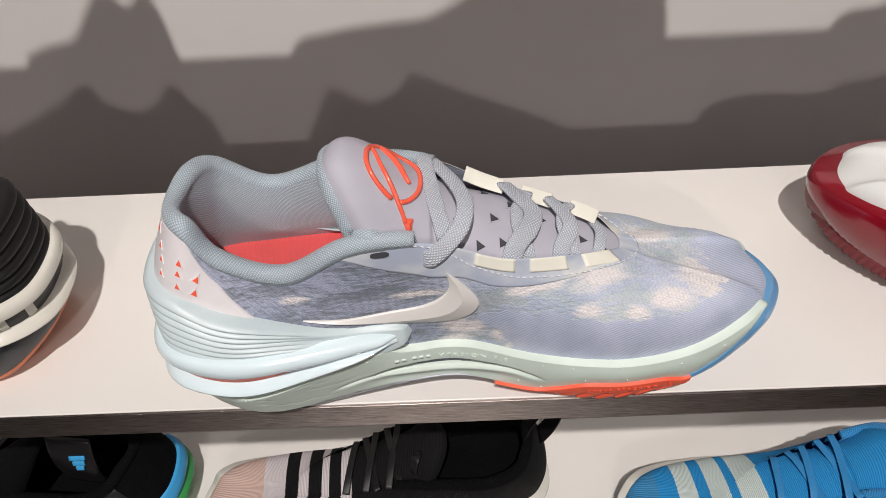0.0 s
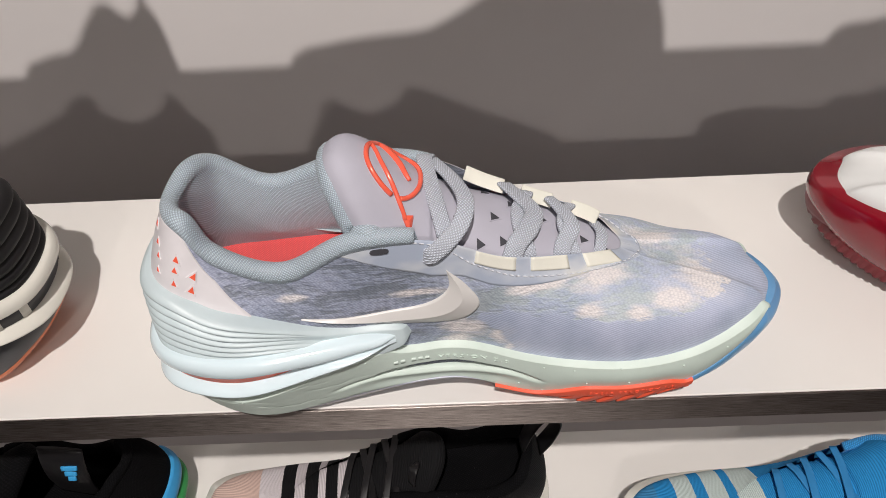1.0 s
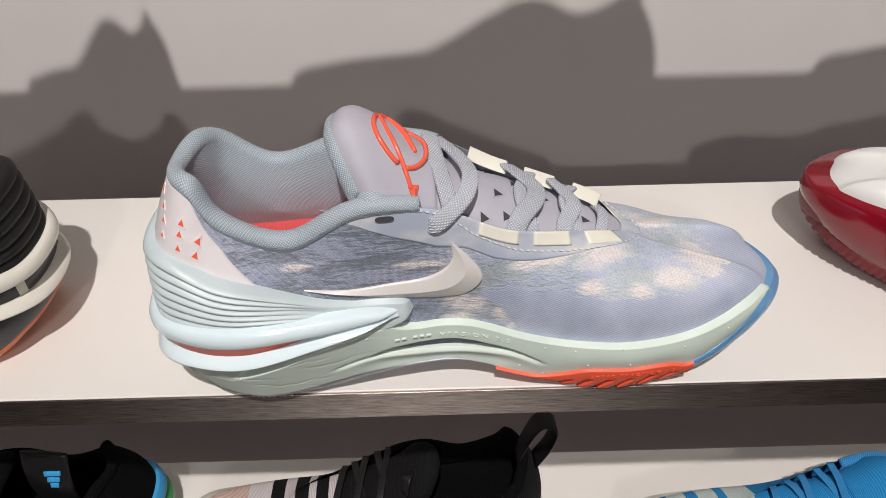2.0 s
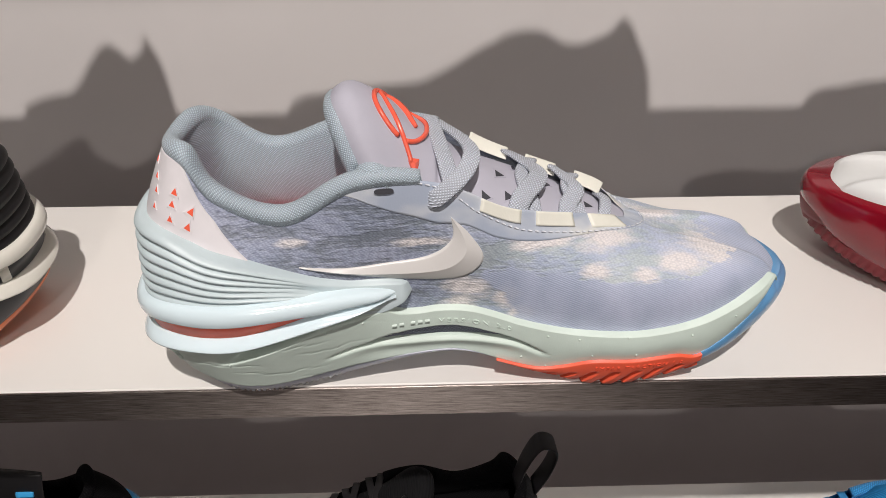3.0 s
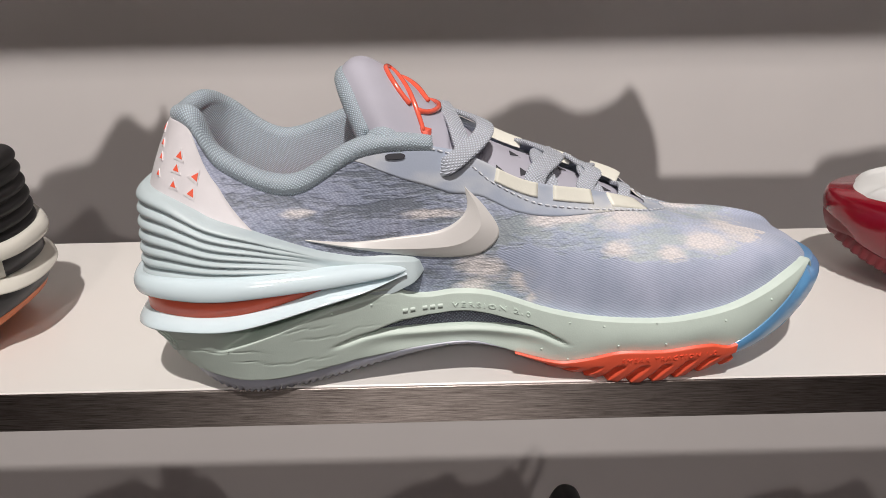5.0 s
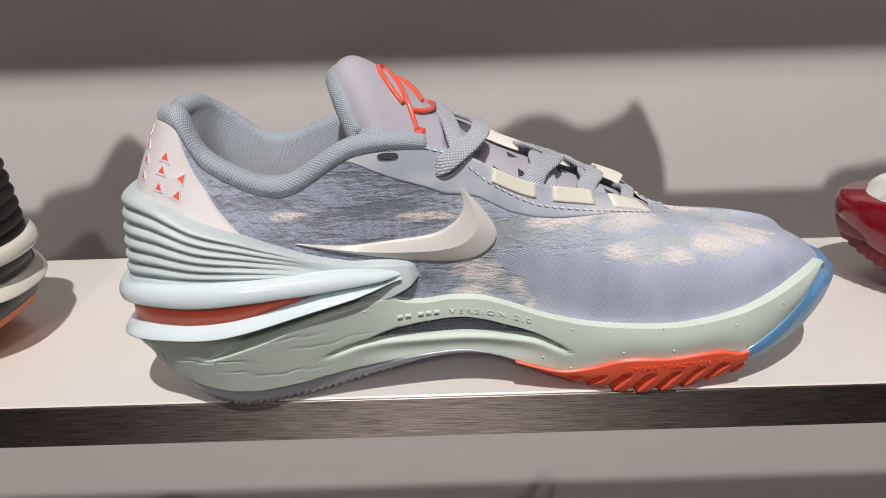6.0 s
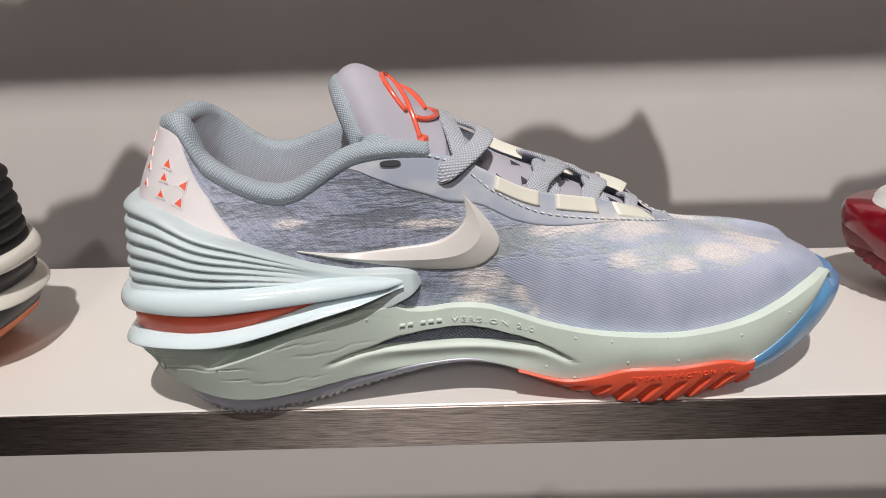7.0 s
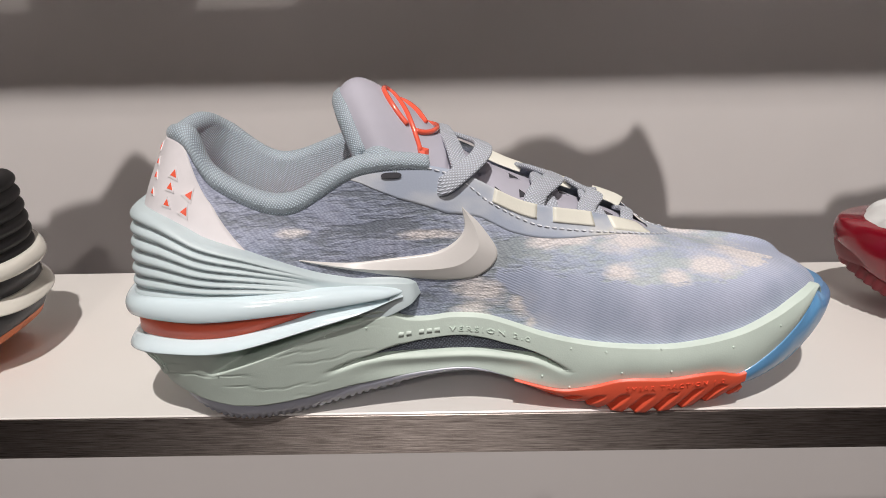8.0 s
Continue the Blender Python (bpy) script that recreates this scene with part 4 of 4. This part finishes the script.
# mould nubs along the foam
for x, dz in ((-0.090, 0.0), (-0.064, 0.004), (-0.045, -0.001), (-0.028, -0.003), (0.005, -0.004), (0.048, 0.002), (0.060, -0.002), (0.075, 0.012), (0.098, 0.011), (0.129, 0.010), (0.150, 0.008), (0.060, 0.017), (0.082, 0.0005), (0.103, 0.0005)):
    z = np.array([float(ridge(x)) + dz if x < -0.02 else float(foam_low(x)) + 0.003 + dz])
    p = on_foam(np.array([x]), z, np.array([0.0]), foam_out, foam_top, foam_low)[0]
    bm = bmesh.new()
    bmesh.ops.create_icosphere(bm, subdivisions=1, radius=0.0006, matrix=Matrix.Translation(p))
    part("mould_nub", bm, MINT, shoe)


# ---- the neighbours on the same shelf and the shoes above and below ----
def plain_sole(parent, material, label=""):
    band("midsole", FULL, foam_top, lambda x: np.minimum(foam_low(x), sole_low(x) + 0.006), lambda x, w: 0.001 * np.sin(math.pi * w) - 0.002 * (1 - w) ** 2, 10, material, parent, label)


def plain_outsole(parent, material, label=""):
    band("outsole", FULL, lambda x: np.minimum(foam_low(x), sole_low(x) + 0.0065), sole_low, lambda x, w: -0.002 - 0.004 * (1 - w) ** 2, 8, material, parent, label, 0.03)


def plain_upper(parent, material, collar_m, label="", tongue_m=None):
    uu, vw = np.meshgrid(np.linspace(0, NU, 241), np.linspace(0, 1, 28), indexing="ij")
    part("upper", grid("upper", on_upper(uu, vw)), material, parent, label)
    part("collar", grid("collar", P_COLLAR_BAND, closed="v", ends=True), collar_m, parent)
    part("lining", grid("lining", P_LINING), collar_m, parent)
    part("insole", grid("insole", P_INSOLE), collar_m, parent)
    part("tongue", grid("tongue", P_TONGUE, closed="v", ends=True), tongue_m or collar_m, parent)


def plain_laces(parent, material, rows=((0.008, 0.115), (0.022, 0.108), (0.036, 0.1035), (0.050, 0.098), (0.064, 0.094), (0.078, 0.089))):
    for k, (x, z) in enumerate(rows):
        dx = 0.010 * (-1) ** k
        a, b = rim_at(x, 1, 0.001), rim_at(x + dx, -1, 0.001)
        ribbon("lace", [a, (x + dx * 0.25, 0.03, z), (x + dx * 0.7, 0.052, z), b], 0.006, 0.0016, material, parent, normal=[(0, -0.8, 1), (0.2, -0.2, 1), (0.2, 0.2, 1), (0, 0.8, 1)], n=20)


def banded(name, stops, pitch=0.0015):
    """Knit with colour bands across the shoe, at places along its length."""
    k = Nodes(name, 0.9, 0.0, 0.25)
    c = k.node("ShaderNodeTexCoord")
    sep = k.node("ShaderNodeSeparateXYZ")
    k.wire(c, "Object", sep, "Vector")
    n = k.noise(k.coords(), 700, 2)
    wob = k.node("ShaderNodeMath")
    wob.operation = "MULTIPLY_ADD"
    wob.inputs[1].default_value = 0.0012
    k.wire(n, "Fac", wob, 0)
    k.wire(sep, "X", wob, 2)
    far = k.node("ShaderNodeMapRange")
    far.inputs["From Min"].default_value, far.inputs["From Max"].default_value = -0.15, 0.20
    k.wire(wob, 0, far, "Value")
    r = k.ramp(far, "Result", [((x + 0.15) / 0.35, col) for x, col in stops])
    r.color_ramp.interpolation = "CONSTANT"
    w = k.node("ShaderNodeTexWave", Scale=0.314 / pitch, Distortion=0.8)
    k.wire(k.coords("UV"), "Vector", w, "Vector")
    shade = k.ramp(w, "Color", [(0.0, (0.72,) * 3), (0.6, (1.08,) * 3)])
    col = k.mix(1.0, (r, "Color"), (shade, "Color"), "MULTIPLY")
    return k.done((col, 2), k.bump(w, "Color", 0.6, 0.0005))


black_c, pale_c, blue_c, mist_c = (0.005, 0.005, 0.006), (0.66, 0.61, 0.63), (0.022, 0.25, 0.58), (0.55, 0.64, 0.62)
STRIPED = banded("striped_knit", [(-0.15, black_c), (0.045, pale_c), (0.055, black_c), (0.066, pale_c), (0.0725, black_c), (0.0845, pale_c), (0.0935, black_c), (0.107, pale_c), (0.127, (0.62, 0.45, 0.39))])
SKY_STRIPED = banded("sky_striped_knit", [(-0.15, blue_c), (0.071, mist_c), (0.090, blue_c), (0.097, mist_c), (0.112, blue_c), (0.122, mist_c), (0.137, blue_c), (0.152, (0.05, 0.24, 0.48))])

ribbed = thing("ribbed_shoe", pose(-0.341, 0.092, 0, 0, 0, 180), "black shoe with ribbed heel and cream sole plates", "shoe", "shoes on the shelf")
plain_upper(ribbed, BLACK_KNIT, BLACK_KNIT)
plain_sole(ribbed, CHAR, "charcoal foam midsole")
plain_outsole(ribbed, RUST, "rust orange outsole")
heel_stack(ribbed, BLACK, CREAM, CHAR, CREAM, 6)
for x in (-0.128, -0.118):
    for u in (u_lat(x), u_med(x)):
        band("strut", np.linspace(u - 6, u + 6, 6), lambda q: ledge_low(q) + 0.001, lambda q: strip_low(q) - 0.001, lambda q, w: 0.001 + 0 * q, 4, CREAM, ribbed)
plain_laces(ribbed, BLACK)

red_shoe = thing("red_soled_shoe", pose(0.4235, 0.0975, 0, 0, 0, 162) @ Matrix.Diagonal((1, 1, 1.0, 1)), "white mesh shoe with a glossy dark red sole", "shoe", "shoes on the shelf")
plain_upper(red_shoe, WHITE_MESH, WHITE_MESH, "white mesh upper")
band("rand", toe_range(0.03, 260), lambda x: np.where(x > 0.150, 0.053, 0.034 + 0.019 * smooth(0.10, 0.150, x)), lambda x: sole_low(x) + 0.006, lambda x, w: 0.003 * np.sin(math.pi * np.clip(w, 0, 1)) ** 0.7 - 0.0045 * (1 - w) ** 2, 20, RED, red_shoe, "glossy dark red toe rand", 0.02)
band("foxing", toe_range(0.02, 220), lambda x: 0.046 + 0.006 * smooth(0.08, 0.14, x), lambda x: 0.030 + 0 * x, lambda x, w: -0.0015 + 0.0025 * np.sin(math.pi * w), 10, RED_MATT, red_shoe, "matt red foxing strip")
band("midsole", np.linspace(u_med(0.04) - NU, u_lat(0.04), 200), foam_top, foam_low, lambda x, w: 0 * x, 6, RED_MATT, red_shoe)
band("outsole", np.linspace(0, NU, 700), lambda x: sole_low(x) + 0.008, sole_low, lambda x, w: -0.003 + tread(x, w, 0.0042, 0.002, 0.0014), 8, RED_MATT, red_shoe, "notched red outsole", 0.03)
plain_laces(red_shoe, THREAD)

low = thing("striped_shoe", pose(-0.036, 0.116, -0.285, 0, 0, 184) @ Matrix.Diagonal((0.94, 1, 0.80, 1)), "black and white striped knit shoe on the lower shelf", "shoe", "shoes on the lower shelf")
plain_upper(low, STRIPED, BLACK_KNIT, "knit upper with three black stripes and a pink toe", STRIPED)
plain_sole(low, CREAM)
plain_outsole(low, BLACK)
plain_laces(low, BLACK, ((0.002, 0.117), (0.012, 0.112), (0.022, 0.108), (0.032, 0.104), (0.040, 0.101)))
ribbon("pull_loop", [(-0.104, 0.038, 0.122), (-0.112, 0.037, 0.155), (-0.122, 0.036, 0.174), (-0.134, 0.036, 0.166), (-0.130, 0.036, 0.138), (-0.120, 0.036, 0.112)], 0.017, 0.002, BLACK, low, "black heel pull loop", normal=[(1, 0, 0.2), (0.8, 0, 0.6), (0, 0, 1), (-1, 0, 0.3), (-1, 0, -0.3), (-1, 0, -0.1)], n=30)
ribbon("lace_tab", [(-0.012, 0.050, 0.128), (-0.014, 0.055, 0.140), (-0.012, 0.060, 0.142), (-0.010, 0.064, 0.128)], 0.008, 0.002, BLACK, low, normal=(0.2, 0, 1), n=20)

sky = thing("sky_blue_shoe", pose(0.326, 0.103, -0.285, 0, 0, 185) @ Matrix.Diagonal((1, 1, 0.66, 1)), "sky blue knit shoe with three pale stripes, on the lower shelf", "shoe", "shoes on the lower shelf")
plain_upper(sky, SKY_STRIPED, SKY_KNIT, "sky blue knit upper with pale stripes", SKY_STRIPED)
plain_sole(sky, CREAM)
plain_outsole(sky, SKY)
plain_laces(sky, SKY, ((0.008, 0.115), (0.020, 0.109), (0.032, 0.1045), (0.044, 0.100), (0.056, 0.096)))
uu, vw = np.meshgrid(np.linspace(u_med(-0.03), u_med(-0.06), 12), np.linspace(0.62, 1.0, 10), indexing="ij")
patch("side_label", uu, vw, 0.0015, NAVY, sky, "dark navy side panel")

dark = thing("black_trainer", pose(-0.360, 0.118, -0.285, 0, 0, 180) @ Matrix.Diagonal((1, 1, 0.82, 1)), "black trainer with a bright blue heel, on the lower shelf", "shoe", "shoes on the lower shelf")
plain_upper(dark, BLACK_KNIT, BLACK_KNIT)
plain_sole(dark, NAVY)
plain_outsole(dark, GREEN)
plain_laces(dark, BLACK)
uu, vw = np.meshgrid(np.linspace(u_med(-0.065), u_med(-0.118), 30), np.linspace(0.42, 0.98, 16), indexing="ij")
patch("side_counter", uu, vw, 0.0012, SLATE, dark, "smooth slate heel side panel")
for k in range(5):
    uu, vw = np.meshgrid(np.linspace(u_med(-0.094 - 0.002 * k), u_med(-0.100 - 0.002 * k), 5), np.linspace(0.62 + 0.055 * k, 0.655 + 0.055 * k, 4), indexing="ij")
    patch("print_bar", uu, vw, 0.0020, GOLD, dark, "dull gold print mark")
band("heel_bumper", heel_range(-0.112, 80), lambda x: 0.066 + 0 * x, lambda x: 0.042 + 0 * x, lambda x, w: 0.004 * np.sin(math.pi * w) - 0.002, 14, AZURE, dark, "bright blue heel bumper")
band("heel_base", heel_range(-0.118, 80), lambda x: 0.046 + 0 * x, lambda x: 0.028 + 0 * x, lambda x, w: 0.004 * np.sin(math.pi * w), 10, GREEN, dark, "green heel base")
flap = ribbon("heel_flap", [(-0.072, 0.050, 0.098), (-0.075, 0.055, 0.130), (-0.077, 0.054, 0.156), (-0.078, 0.049, 0.174)], 0.036, 0.004, BLACK, dark, "black collar flap", normal=(0.1, 1, 0.5), n=24)
for k, (w, z) in enumerate(((0.012, 0.157), (0.009, 0.149), (0.006, 0.1415))):
    p0 = np.array([-0.083 + 0.001 * k, 0.0575 + 0.0006 * k, z])
    ribbon("flap_mark", [p0 + np.array([-w / 2, 0, 0]), p0, p0 + np.array([w / 2, 0, 0])], 0.0046, 0.0016, AZURE, flap, "bright blue print bar", normal=(0.1, 1, 0.4), n=6)
ribbon("lime_tag", [(-0.052, 0.080, 0.078), (-0.047, 0.081, 0.085)], 0.004, 0.0016, LIME, dark, "lime green tag", normal=(0, 1, 0.6), n=6)

# out of view: scaled and placed for the humped shadows on the wall
for x, long, tall, label in ((0.062, 1.0, 0.89, "dark high shoe on the upper shelf, heel outwards"), (-0.262, 0.42, 0.82, "unseen black shoe shortened to narrow its wall shadow, upper shelf"), (0.50, 1.0, 0.89, "charcoal high shoe on the upper shelf")):
    high = thing("unseen_shoe", pose(x, 0.188, 0.27, 0, 0, 180) @ Matrix.Diagonal((long, 1, tall, 1)), label, "shoe", "shoes on the upper shelf")
    plain_upper(high, BLACK_KNIT, BLACK_KNIT)
    plain_sole(high, CHAR)
    plain_outsole(high, CHAR)
